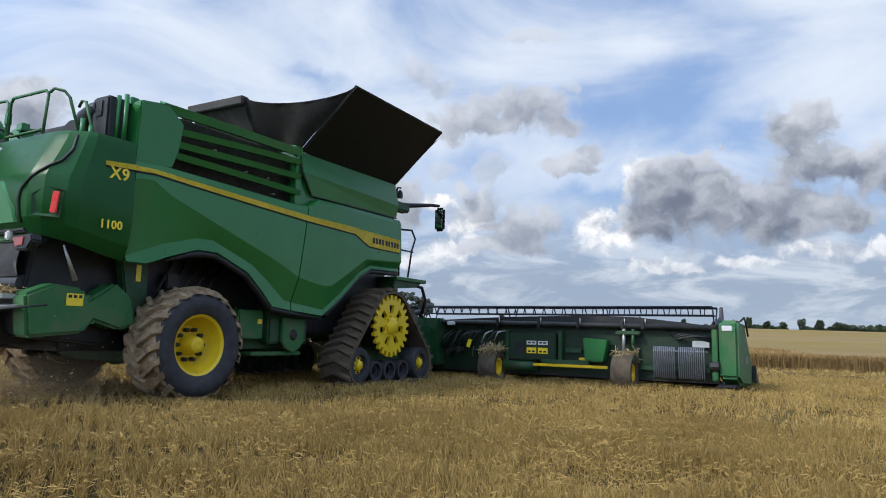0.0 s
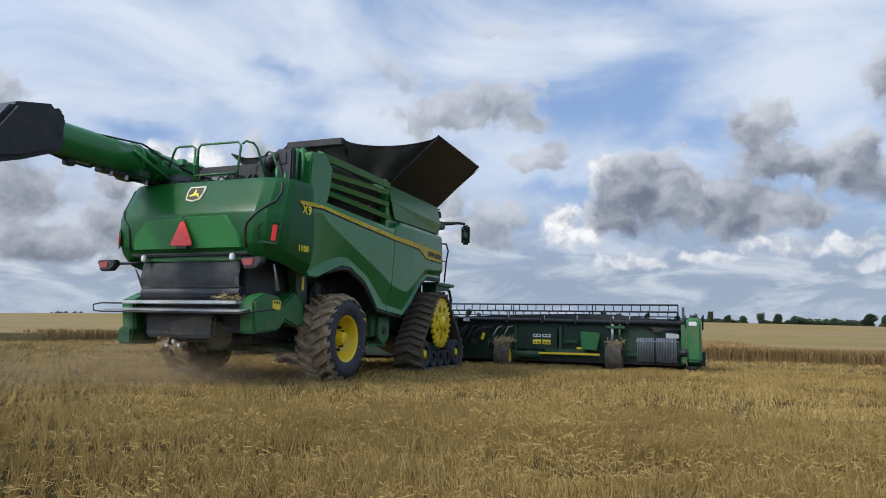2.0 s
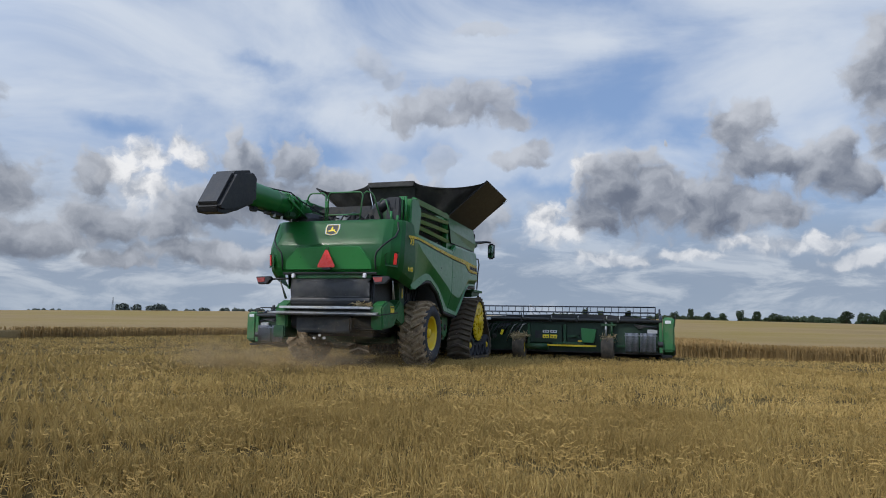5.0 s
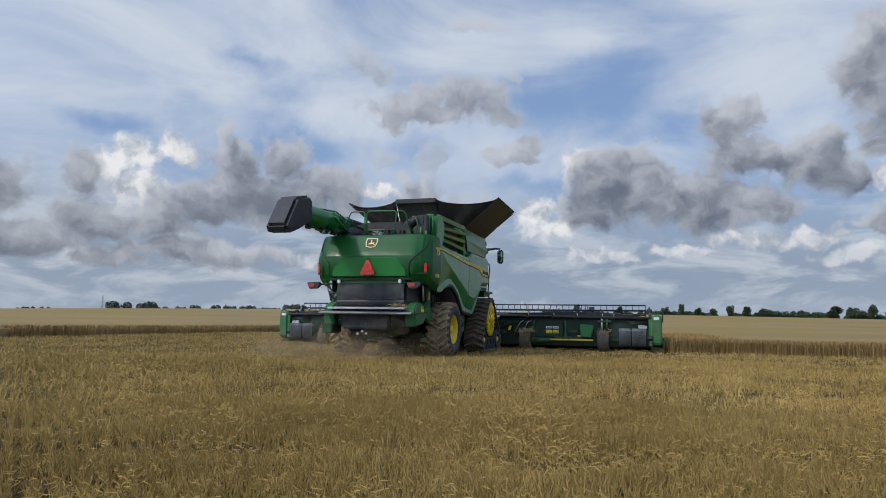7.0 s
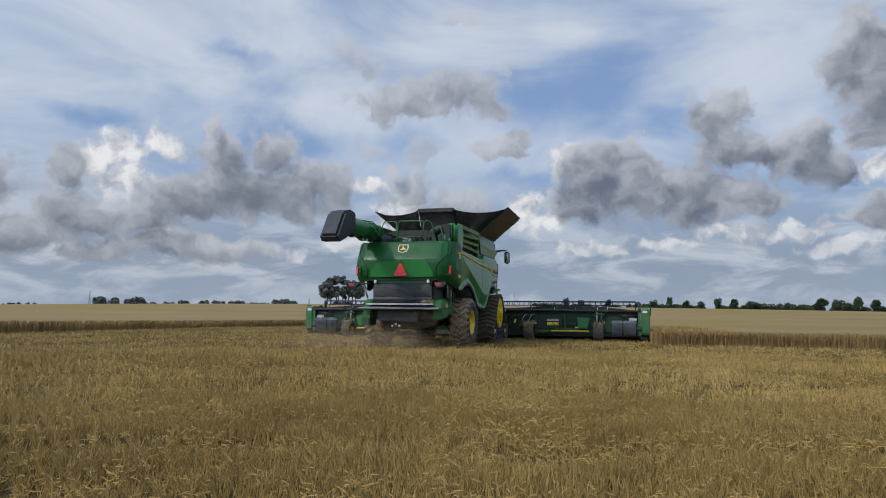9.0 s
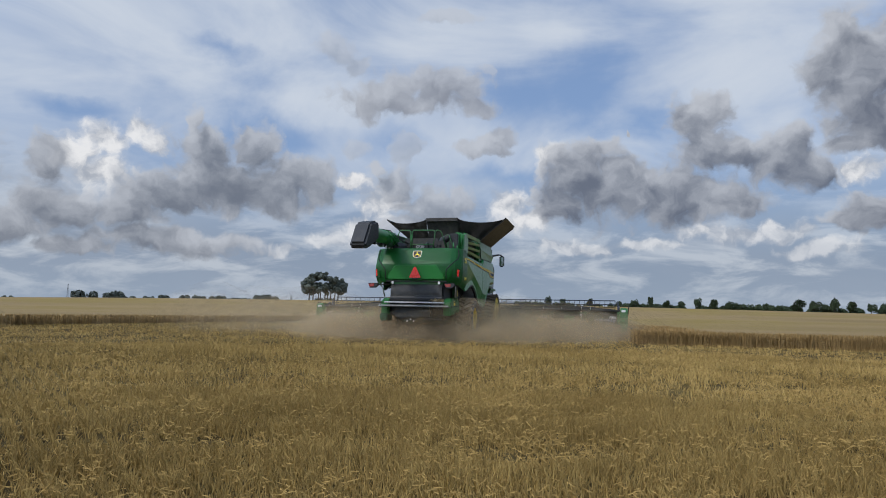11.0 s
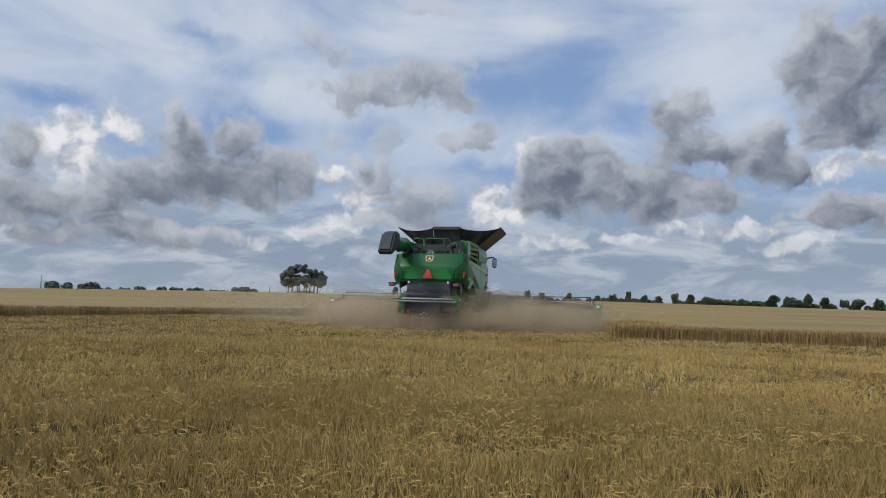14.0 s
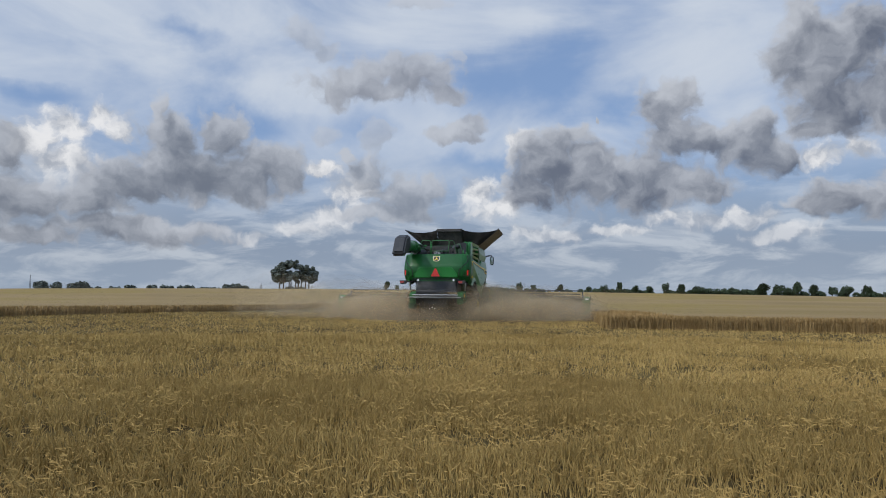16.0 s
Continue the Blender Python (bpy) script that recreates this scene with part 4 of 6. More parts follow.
def build_deck():
    part("engine_block", box((-0.75, -1.05, 3.2), (0.55, -0.62, 3.75), 0.05), "steel_dark", combine)
    part("engine_cover", box((-0.6, 0.0, 3.05), (0.95, 1.6, 3.86), 0.06), "green_dark", combine)
    part("engine_cover", box((-1.25, -0.4, 3.05), (-0.7, 1.5, 3.6), 0.06), "black", combine)
    # tall black air intake with its duct beside the corner post
    part("air_intake", box((0.98, -1.28, 3.2), (1.30, -0.98, 3.88), 0.025), "black", combine, "tall black air intake box")
    part("intake_slot", box((1.06, -1.295, 3.62), (1.2, -1.27, 3.82), 0.01), "cover", combine)
    duct = [(0.62, -1.2, 3.30), (0.66, -1.2, 3.5), (0.78, -1.2, 3.66), (0.95, -1.2, 3.74), (1.05, -1.2, 3.76)]
    part("air_duct", tube(duct, [0.13, 0.14, 0.14, 0.12, 0.1], 12), "black", combine)
    part("fan_shroud", lathe([(-0.05, 0.05), (-0.05, 0.2), (0.05, 0.22), (0.05, 0.05)], 20, "y", (0.68, -1.3, 3.42)), "steel_dark", combine)
    for a, b in (((1.30, -1.15, 3.25), (1.30, -1.15, 3.9)), ((1.38, -1.1, 3.25), (1.38, -1.1, 3.92)), ((1.2, -1.52, 3.24), (1.2, -1.52, 3.52)), ((1.34, -1.5, 3.24), (1.34, -1.5, 3.42))):
        part("deck_post", tube([a, b], 0.028, 6), "green", combine)
    # guard rails along the hood's rear edge
    y = -1.58

    def hoop(pts):
        return tube([(x, y + dy, z) for x, dy, z in pts], 0.019, 8)
    part("guard_rail", hoop([(-1.0, 0, 3.26), (-0.80, 0, 3.88), (-0.76, 0, 3.95), (-0.68, 0, 3.97), (-0.42, 0, 3.96), (-0.36, 0, 3.92), (-0.35, 0, 3.25)]), "green_dusty", combine)
    part("guard_rail", hoop([(-0.30, 0, 3.25), (-0.30, 0, 3.90), (-0.25, 0, 3.97), (0.48, 0, 3.96), (0.54, 0, 3.90), (0.47, 0, 3.25)]), "green_dusty", combine)
    part("guard_rail", hoop([(0.56, 0, 3.92), (0.62, 0.02, 3.97), (0.70, 0.1, 3.95), (0.74, 0.15, 3.88), (0.92, 0.25, 3.26)]), "green_dusty", combine)
    part("guard_rail", hoop([(0.86, 0.2, 3.75), (0.92, 0.2, 3.82), (1.0, 0.2, 3.80), (1.18, 0.25, 3.26)]), "green_dusty", combine)
    part("rail_bar", hoop([(-0.34, 0, 3.46), (0.49, 0, 3.46)]), "green_dusty", combine)
    part("rail_latch", box((-0.37, y - 0.03, 3.62), (-0.29, y + 0.03, 3.78), 0.01), "green", combine)
    for k in range(7):
        x0 = -0.7 + 0.2 * k
        z = 3.36 + 0.05 * math.sin(k * 2.1)
        part("deck_hose", tube([(x0, -1.45 + 0.1 * math.sin(k), 3.27), (x0 + 0.08, -1.35, z + 0.12), (x0 + 0.24, -1.2, z + 0.08), (x0 + 0.4, -1.0, 3.30)], 0.018, 6), "black", combine)
    part("oil_filter", lathe([(3.3, 0.02), (3.3, 0.07), (3.55, 0.07), (3.58, 0.02)], 12, "z", (0.15, -1.2, 0)), "black", combine, "small black filter canister")
    part("valve_block", box((-0.25, -1.3, 3.28), (0.05, -1.1, 3.5), 0.02), "zinc", combine)


build_deck()


def build_auger():
    ax, az = -1.12, 3.63
    part("auger_tube", lathe([(-3.72, 0.235), (-3.72, 0.25), (-2.72, 0.25), (-2.68, 0.262), (-2.6, 0.262), (-2.58, 0.25), (-1.35, 0.25), (-1.3, 0.2)], 28, "y", (ax, 0, az), False), "green", combine, "long green unloading auger folded back")
    soft(scene.collection.objects["auger_tube"], 40)
    spout = [(y + 0.16, z + 0.06) for y, z in ((-4.98, 3.10), (-4.50, 3.82), (-3.88, 3.97), (-3.72, 3.86), (-3.70, 3.36), (-4.30, 3.09), (-4.72, 2.97), (-4.92, 2.97))]
    part("auger_spout", prism(spout, "x", ax - 0.27, ax + 0.27, 0.07), "black", combine, "black rubber unloading spout")
    part("spout_mouth", prism([(-4.80, 3.12), (-4.76, 3.022), (-4.50, 3.025), (-4.24, 3.12)], "x", ax - 0.22, ax + 0.22, 0.01), "cover", combine)
    part("spout_clamp", lathe([(-3.70, 0.25), (-3.70, 0.275), (-3.64, 0.275), (-3.64, 0.25)], 24, "y", (ax, 0, az)), "black", combine)
    part("auger_elbow", lathe([(3.22, 0.34), (3.42, 0.34), (3.52, 0.27), (3.56, 0.1)], 24, "z", (-0.92, -1.28, 0), False), "black", combine)
    part("auger_saddle", box((-1.38, -2.25, 3.33), (-0.88, -1.95, 3.48), 0.03), "green_dark", combine)
    for y in (-2.15, -1.75):
        part("auger_collar", lathe([(y - 0.03, 0.25), (y - 0.03, 0.285), (y + 0.03, 0.285), (y + 0.03, 0.25)], 24, "y", (ax, 0, az)), "green", combine)
    part("auger_strut", tube([(ax + 0.26, -2.35, 3.72), (ax + 0.3, -2.0, 3.55), (ax + 0.3, -1.6, 3.4)], 0.03, 8), "green", combine)
    part("auger_strut", tube([(ax + 0.24, -2.1, 3.80), (ax + 0.3, -1.9, 3.62)], 0.03, 8), "green", combine)
    part("auger_cable", tube([(ax + 0.1, -2.95, 3.84), (ax + 0.14, -2.6, 3.86), (ax + 0.16, -2.1, 3.90), (ax + 0.18, -1.7, 3.80), (ax + 0.24, -1.2, 3.66), (ax + 0.6, -1.0, 3.5)], 0.016, 6), "black", combine)
    part("auger_cable", tube([(ax + 0.05, -2.5, 3.85), (ax + 0.2, -2.0, 3.82), (ax + 0.4, -1.3, 3.62), (ax + 0.9, -0.9, 3.42)], 0.014, 6), "black", combine)
    part("drop_pipe", tube([(ax, -3.6, 3.40), (ax + 0.02, -3.3, 3.345), (ax + 0.04, -2.95, 3.34), (ax + 0.04, -2.85, 3.40)], 0.022, 6), "black", combine)
    part("auger_lamp", box((ax - 0.06, -3.35, 3.29), (ax + 0.06, -3.2, 3.39), 0.015), "black", combine)
    part("auger_rack", box((ax - 0.1, -2.75, 3.33), (ax + 0.1, -1.5, 3.40), 0.01), "steel_dark", combine)
    for y in (-2.6, -2.3, -1.9, -1.6):
        part("rack_bolt", lathe([(3.28, 0.03), (3.35, 0.03)], 8, "z", (ax + 0.08, y, 0), False), "zinc", combine)


build_auger()


# ---- chassis, chopper, spreader ----
def build_chassis():
    # black chassis and inner arch, to darken the inside of the wheel arches
    part("chassis", box((-0.95, -0.9, 1.05), (0.95, 5.0, 3.0), 0.03), "black", combine)
    part("inner_arch", box((-1.44, -0.98, 2.35), (1.44, 4.7, 2.98), 0.02), "black", combine)
    part("rear_axle", lathe([(-1.1, 0.14), (-0.5, 0.12), (0, 0.2), (0.5, 0.12), (1.1, 0.14)], 14, "x", (0, 0, 0.75), False), "green_dark", combine)
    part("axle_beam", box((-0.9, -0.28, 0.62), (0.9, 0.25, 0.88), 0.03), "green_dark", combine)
    part("cleaning_shoe", box((-0.85, -1.4, 0.78), (0.85, 2.9, 1.35), 0.05), "steel_dark", combine)
    part("chopper_housing", prism([(-1.88, 1.46), (-1.82, 1.95), (-1.3, 2.2), (-0.6, 2.2), (-0.5, 1.2), (-0.9, 0.85), (-1.8, 0.95)], "x", -0.98, 0.98, 0.03), "black", combine)
    part("spreader_drive", box((-0.75, -2.0, 0.86), (0.55, -1.4, 1.22), 0.04), "steel_dark", combine)
    for x in (-0.28, -0.16, -0.05):
        part("drive_bolt", lathe([(-2.03, 0.012), (-2.03, 0.03), (-2.0, 0.03)], 10, "y", (x, 0, 0.80 - 0.5 * abs(x + 0.16)), False), "zinc", combine)
    part("tailboard", box((-1.10, -2.14, 1.365), (1.04, -1.62, 1.415), 0.008), "zinc", combine, "pale metal spreader tailboard")
    part("spreader_board", plate([(-1.28, -2.30, 1.255), (1.25, -2.30, 1.245), (1.10, -1.75, 1.31), (-1.10, -1.75, 1.32)], 0.02, 0.004), "zinc", combine, "pale metal spreader board")
    part("guard_wire", tube([(-1.15, -2.1, 1.37), (-1.45, -2.2, 1.37), (-1.55, -2.27, 1.34), (-1.50, -2.3, 1.25), (-1.3, -2.34, 1.235), (1.26, -2.34, 1.225), (1.58, -1.95, 1.30)], 0.012, 6), "steel_dark", combine)
    straw = bmesh.new()
    rnd = random.Random(3)
    for k in range(90):
        p = Vector((0.78 + rnd.gauss(0, 0.13), -1.9 + rnd.gauss(0, 0.12), 1.43 + 0.07 * rnd.random()))
        d = Vector((rnd.gauss(0, 1), rnd.gauss(0, 1), rnd.gauss(0, 0.35))).normalized() * 0.09
        add_tube(straw, [p - d, p + d], 0.008, 3)
    part("straw_heap", straw, "straw", combine, "loose straw caught on the tailboard")
    for s in (1, -1):
        side = [(-2.02, 1.42), (-1.72, 1.55), (-1.36, 1.52), (-1.27, 1.40), (-0.95, 1.62), (-0.72, 1.45), (-0.62, 1.10), (-0.86, 1.04), (-1.2, 1.14), (-1.32, 1.0), (-1.96, 0.94)]
        housing = part("spreader_guard", prism(side, "x", s * 0.98, s * 1.26, 0.035), "green_dusty", combine, "dusty green spreader side guard")
        if s > 0:
            part("guard_sticker", box((1.262, -1.56, 1.31), (1.268, -1.36, 1.45), 0.0), "decal", housing, "yellow warning sticker")
            for k in range(3):
                part("sticker_print", box((1.268, -1.54 + 0.062 * k, 1.40), (1.271, -1.50 + 0.062 * k, 1.435), 0.0), "black", housing)
        if s < 0:
            part("skirt", box((s * 1.02, -2.0, 0.74), (s * 1.30, -1.4, 1.0), 0.03), "green_dark", combine)
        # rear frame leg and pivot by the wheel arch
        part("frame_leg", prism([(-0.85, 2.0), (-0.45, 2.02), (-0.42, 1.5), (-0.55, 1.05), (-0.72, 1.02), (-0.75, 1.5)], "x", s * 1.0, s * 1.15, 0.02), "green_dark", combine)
        part("leg_sticker", box((s * 1.152, -0.62, 1.66), (s * 1.158, -0.55, 1.88), 0.0), "decal", combine, "narrow yellow sticker")
        part("frame_strut", prism([(-1.0, 1.35), (-0.5, 1.5), (0.05, 1.52), (0.1, 1.36), (-0.5, 1.1)], "x", s * 0.9, s * 1.02, 0.02), "green_dark", combine)
        part("gas_strut", tube([(s * 1.35, -1.7, 1.98), (s * 1.3, -1.5, 1.6)], [0.012, 0.03], 8), "zinc", combine)
        part("lower_rail", box((s * 1.0, 0.75, 0.80), (s * 1.10, 2.5, 0.94), 0.015), "green_dark", combine)
        part("side_box", box((s * 1.05, 1.05, 0.95), (s * 1.26, 1.55, 1.38), 0.02), "green_dusty", combine)
        part("side_box", box((s * 1.05, 1.62, 0.88), (s * 1.30, 2.5, 1.40), 0.03), "green_dark", combine)
        shield = [(1.86, 1.28), (2.36, 1.28), (2.36, 0.92), (2.26, 0.80), (2.11, 0.75), (1.96, 0.80), (1.86, 0.92)]
        part("drive_shield", prism(shield, "x", s * 1.30, s * 1.36, 0.012), "green_dusty", combine)
        part("shield_hub", lathe([(s * 1.36, 0.09), (s * 1.39, 0.06)], 12, "x", (0, 2.11, 1.02), False), "steel_dark", combine)
        for y, z in ((1.42, 1.18), (1.95, 1.34)):
            part("box_sticker", box((s * 1.262 if y < 1.6 else s * 1.362, y, z), (s * 1.268 if y < 1.6 else s * 1.368, y + 0.09, z + 0.07), 0.0), "decal", combine, "small yellow sticker")
        part("belly_step", box((s * 1.0, 1.3, 0.70), (s * 1.28, 2.4, 0.76), 0.015), "green_dusty", combine)
    # pipes in the rear arch
    for k in range(5):
        y = -0.25 + 0.22 * k
        part("arch_hose", tube([(1.0, y, 1.35), (1.06, y + 0.05, 1.6 + 0.05 * k), (1.03, y + 0.2, 1.85), (0.98, y + 0.3, 2.0)], 0.02, 6), "black", combine)
    part("arch_valve", box((0.96, -0.1, 1.62), (1.08, 0.12, 1.82), 0.02), "steel_dark", combine)
    # front: cab, platform, rails, mirrors
    part("cab", prism([(4.82, 2.0), (4.82, 3.5), (5.45, 3.5), (5.55, 2.9), (5.4, 2.0)], "x", -0.78, 0.78, 0.05), "black", combine, "dark glazed cab with a green roof")
    part("cab_roof", box((-0.8, 4.83, 3.48), (0.8, 5.5, 3.66), 0.06), "green", combine)
    part("front_axle", box((-1.3, 3.9, 0.95), (1.3, 4.6, 1.45), 0.05), "green_dark", combine)
    for s in (1, -1):
        part("platform", box((s * 0.9, 4.9, 2.12), (s * 1.42, 6.0, 2.19), 0.01), "green_dusty", combine)
        part("platform_bracket", prism([(4.9, 2.12), (5.9, 2.12), (5.7, 2.02), (4.9, 1.95)], "x", s * 1.0, s * 1.36, 0.01), "green_dark", combine)
        part("mirror_arm", tube([(s * 1.3, 4.9, 3.62), (s * 1.38, 5.3, 3.66), (s * 1.55, 5.9, 3.76), (s * 1.66, 6.05, 3.76)], [0.06, 0.05, 0.035, 0.03], 8), "black", combine)
        mirror = part("mirror", box((s * 1.58, 5.98, 3.22), (s * 1.80, 6.10, 3.72), 0.045), "black", combine, "black wing mirror on an arm")
        part("mirror_face", box((s * 1.605, 5.972, 3.27), (s * 1.775, 5.979, 3.66), 0.0), "glass", mirror)
        part("mirror_bracket", box((s * 1.2, 4.78, 3.5), (s * 1.42, 5.3, 3.68), 0.03), "green_dark", combine)
        part("beacon_post", tube([(s * 1.36, 4.86, 3.62), (s * 1.36, 4.9, 3.95), (s * 1.36, 5.02, 3.97)], 0.02, 6), "black", combine)
        part("beacon", lathe([(3.76, 0.02), (3.76, 0.06), (3.88, 0.05), (3.92, 0.02)], 10, "z", (s * 1.36, 5.0, 0)), "black", combine)
        part("handrail", tube([(s * 1.42, 4.95, 3.12), (s * 1.42, 5.38, 3.16), (s * 1.42, 5.52, 3.0), (s * 1.42, 5.40, 2.75), (s * 1.42, 5.28, 2.2)], 0.02, 8), "black", combine)
        part("handrail", tube([(s * 1.42, 4.92, 3.2), (s * 1.42, 4.95, 2.2)], 0.02, 8), "black", combine)
        part("handrail", tube([(s * 1.42, 4.95, 2.72), (s * 1.42, 5.45, 2.72)], 0.016, 8), "black", combine)
        part("hose_loop", tube([(s * 1.2, 5.7, 2.1), (s * 1.25, 6.1, 2.05), (s * 1.25, 6.25, 1.8), (s * 1.2, 6.2, 1.5)], 0.035, 8), "black", combine)
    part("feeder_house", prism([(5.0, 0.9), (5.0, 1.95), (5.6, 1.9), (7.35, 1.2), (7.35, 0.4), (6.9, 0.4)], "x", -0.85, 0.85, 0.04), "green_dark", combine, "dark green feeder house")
    part("gearbox", lathe([(-0.1, 0.12), (-0.1, 0.28), (0.12, 0.28), (0.18, 0.12)], 18, "x", (0.95, 6.0, 1.25)), "steel_dark", combine)


build_chassis()

# ---- running gear ----
WHEELS, SPROCKETS, LUGS = [], [], []


def build_rear_wheel(s):
    wheel = soft(part("rear_wheel", lathe([(0.03, 0.04), (0.03, 0.24), (0.09, 0.31), (0.19, 0.345), (0.25, 0.36), (0.275, 0.395), (0.24, 0.405), (-0.2, 0.38), (-0.2, 0.345), (0.0, 0.30), (-0.02, 0.24), (-0.02, 0.04)], 48, "x"), "yellow", combine, "yellow wheel with a muddy tyre"), 35)
    wheel.location = (s * 1.42, 0, 0.875)
    hub = part("hub", lathe([(0.02, 0.145), (0.05, 0.14), (0.16, 0.115), (0.23, 0.10), (0.25, 0.05)], 24, "x", (0, 0, 0), False), "yellow", wheel)
    for k in range(10):
        a = 2 * math.pi * k / 10
        part("wheel_nut", lathe([(0.02, 0.03), (0.11, 0.028), (0.12, 0.012)], 7, "x", (0, 0.20 * math.cos(a), 0.20 * math.sin(a)), False), "steel_dark", wheel)
    part("tyre", lathe([(0.26, 0.38), (0.30, 0.43), (0.325, 0.52), (0.32, 0.60), (0.28, 0.655), (0.24, 0.675), (-0.24, 0.675), (-0.28, 0.655), (-0.32, 0.60), (-0.325, 0.52), (-0.30, 0.43), (-0.26, 0.38), (-0.2, 0.355), (0.2, 0.355)], 56, "x"), "rubber", wheel, "dark rubber tyre")
    soft(scene.collection.objects[-1], 60)
    # dark disc added in place of shade, over the rim's yellow back
    part("brake_drum", lathe([(-0.24, 0.03), (-0.24, 0.345), (-0.05, 0.30), (-0.05, 0.03)], 28, "x"), "steel_dark", wheel)
    # mud-caked chevron lugs
    bm = bmesh.new()
    n = 22
    for k in range(n):
        for side in (1, -1):
            a0 = 2 * math.pi * (k + (0.5 if side < 0 else 0)) / n
            prev = None
            for i in range(6):
                u = i / 5
                x = side * (0.0 + 0.33 * u)
                a = a0 - 0.30 * u
                rt = 0.752 - (0.09 * max(0, u - 0.75) / 0.25) ** 1.0
                half = 0.05 + 0.012 * u
                ring = []
                for da, r in ((-half * 1.25, 0.66), (-half * 0.8, rt), (half * 0.8, rt), (half * 1.25, 0.66)):
                    j = 0.03 * noise.noise((k * 3.1 + side, i * 1.7, da * 30))
                    ring.append(bm.verts.new((x, (r + j) * math.cos(a + da), (r + j) * math.sin(a + da))))
                if prev:
                    for q in range(3):
                        bm.faces.new((prev[q], prev[q + 1], ring[q + 1], ring[q]))
                else:
                    bm.faces.new(ring)
                prev = ring
            bm.faces.new(prev[::-1])
    part("tread", bm, "mud", wheel, "mud-caked tyre tread")
    caked = lathe([(-0.28, 0.64), (-0.25, 0.69), (0.25, 0.69), (0.28, 0.64)], 72, "x")
    for v in caked.verts:
        f = 1 + 0.05 * noise.noise(v.co * 9)
        v.co.y, v.co.z = v.co.y * f, v.co.z * f
    part("caked_mud", caked, "mud", wheel)
    if s < 0:
        wheel.rotation_euler = (0, 0, math.pi)
    WHEELS.append((wheel, s))


for s in (1, -1):
    build_rear_wheel(s)

# track loop round the sprocket and two idlers: y, z, radius
WRAP = [(4.26, 1.22, 0.585), (5.30, 0.53, 0.30), (3.36, 0.53, 0.30)]


def loop_point(d):
    """A place on the track's inner face, and the way it runs there, d metres round from the top."""
    segs = []
    n = len(WRAP)
    tang = []
    for i in range(n):
        (y0, z0, r0), (y1, z1, r1) = WRAP[i], WRAP[(i + 1) % n]
        dy, dz = y1 - y0, z1 - z0
        dist = math.hypot(dy, dz)
        base = math.atan2(dz, dy)
        off = math.acos((r0 - r1) / dist)
        a = base + off
        tang.append(a)
    for i in range(n):
        y0, z0, r0 = WRAP[i]
        a_in, a_out = tang[i - 1], tang[i]
        while a_out > a_in:
            a_out -= 2 * math.pi
        while a_in - a_out > 2 * math.pi:
            a_out += 2 * math.pi
        segs.append(("arc", y0, z0, r0, a_in, a_out, (a_in - a_out) * r0))
        y1, z1, r1 = WRAP[(i + 1) % n]
        p = (y0 + r0 * math.cos(a_out), z0 + r0 * math.sin(a_out))
        q = (y1 + r1 * math.cos(a_out), z1 + r1 * math.sin(a_out))
        segs.append(("line", p, q, a_out, 0, 0, math.dist(p, q)))
    total = sum(g[-1] for g in segs)
    if d is None:
        return total
    d = d % total
    for g in segs:
        if d <= g[-1]:
            if g[0] == "arc":
                _, y, z, r, a0, a1, ln = g
                a = a0 + (a1 - a0) * d / ln
                return y + r * math.cos(a), z + r * math.sin(a), a
            _, p, q, a, _, _, ln = g
            f = d / ln
            return p[0] + (q[0] - p[0]) * f, p[1] + (q[1] - p[1]) * f, a
        d -= g[-1]
    return loop_point(0)


LOOP = loop_point(None)


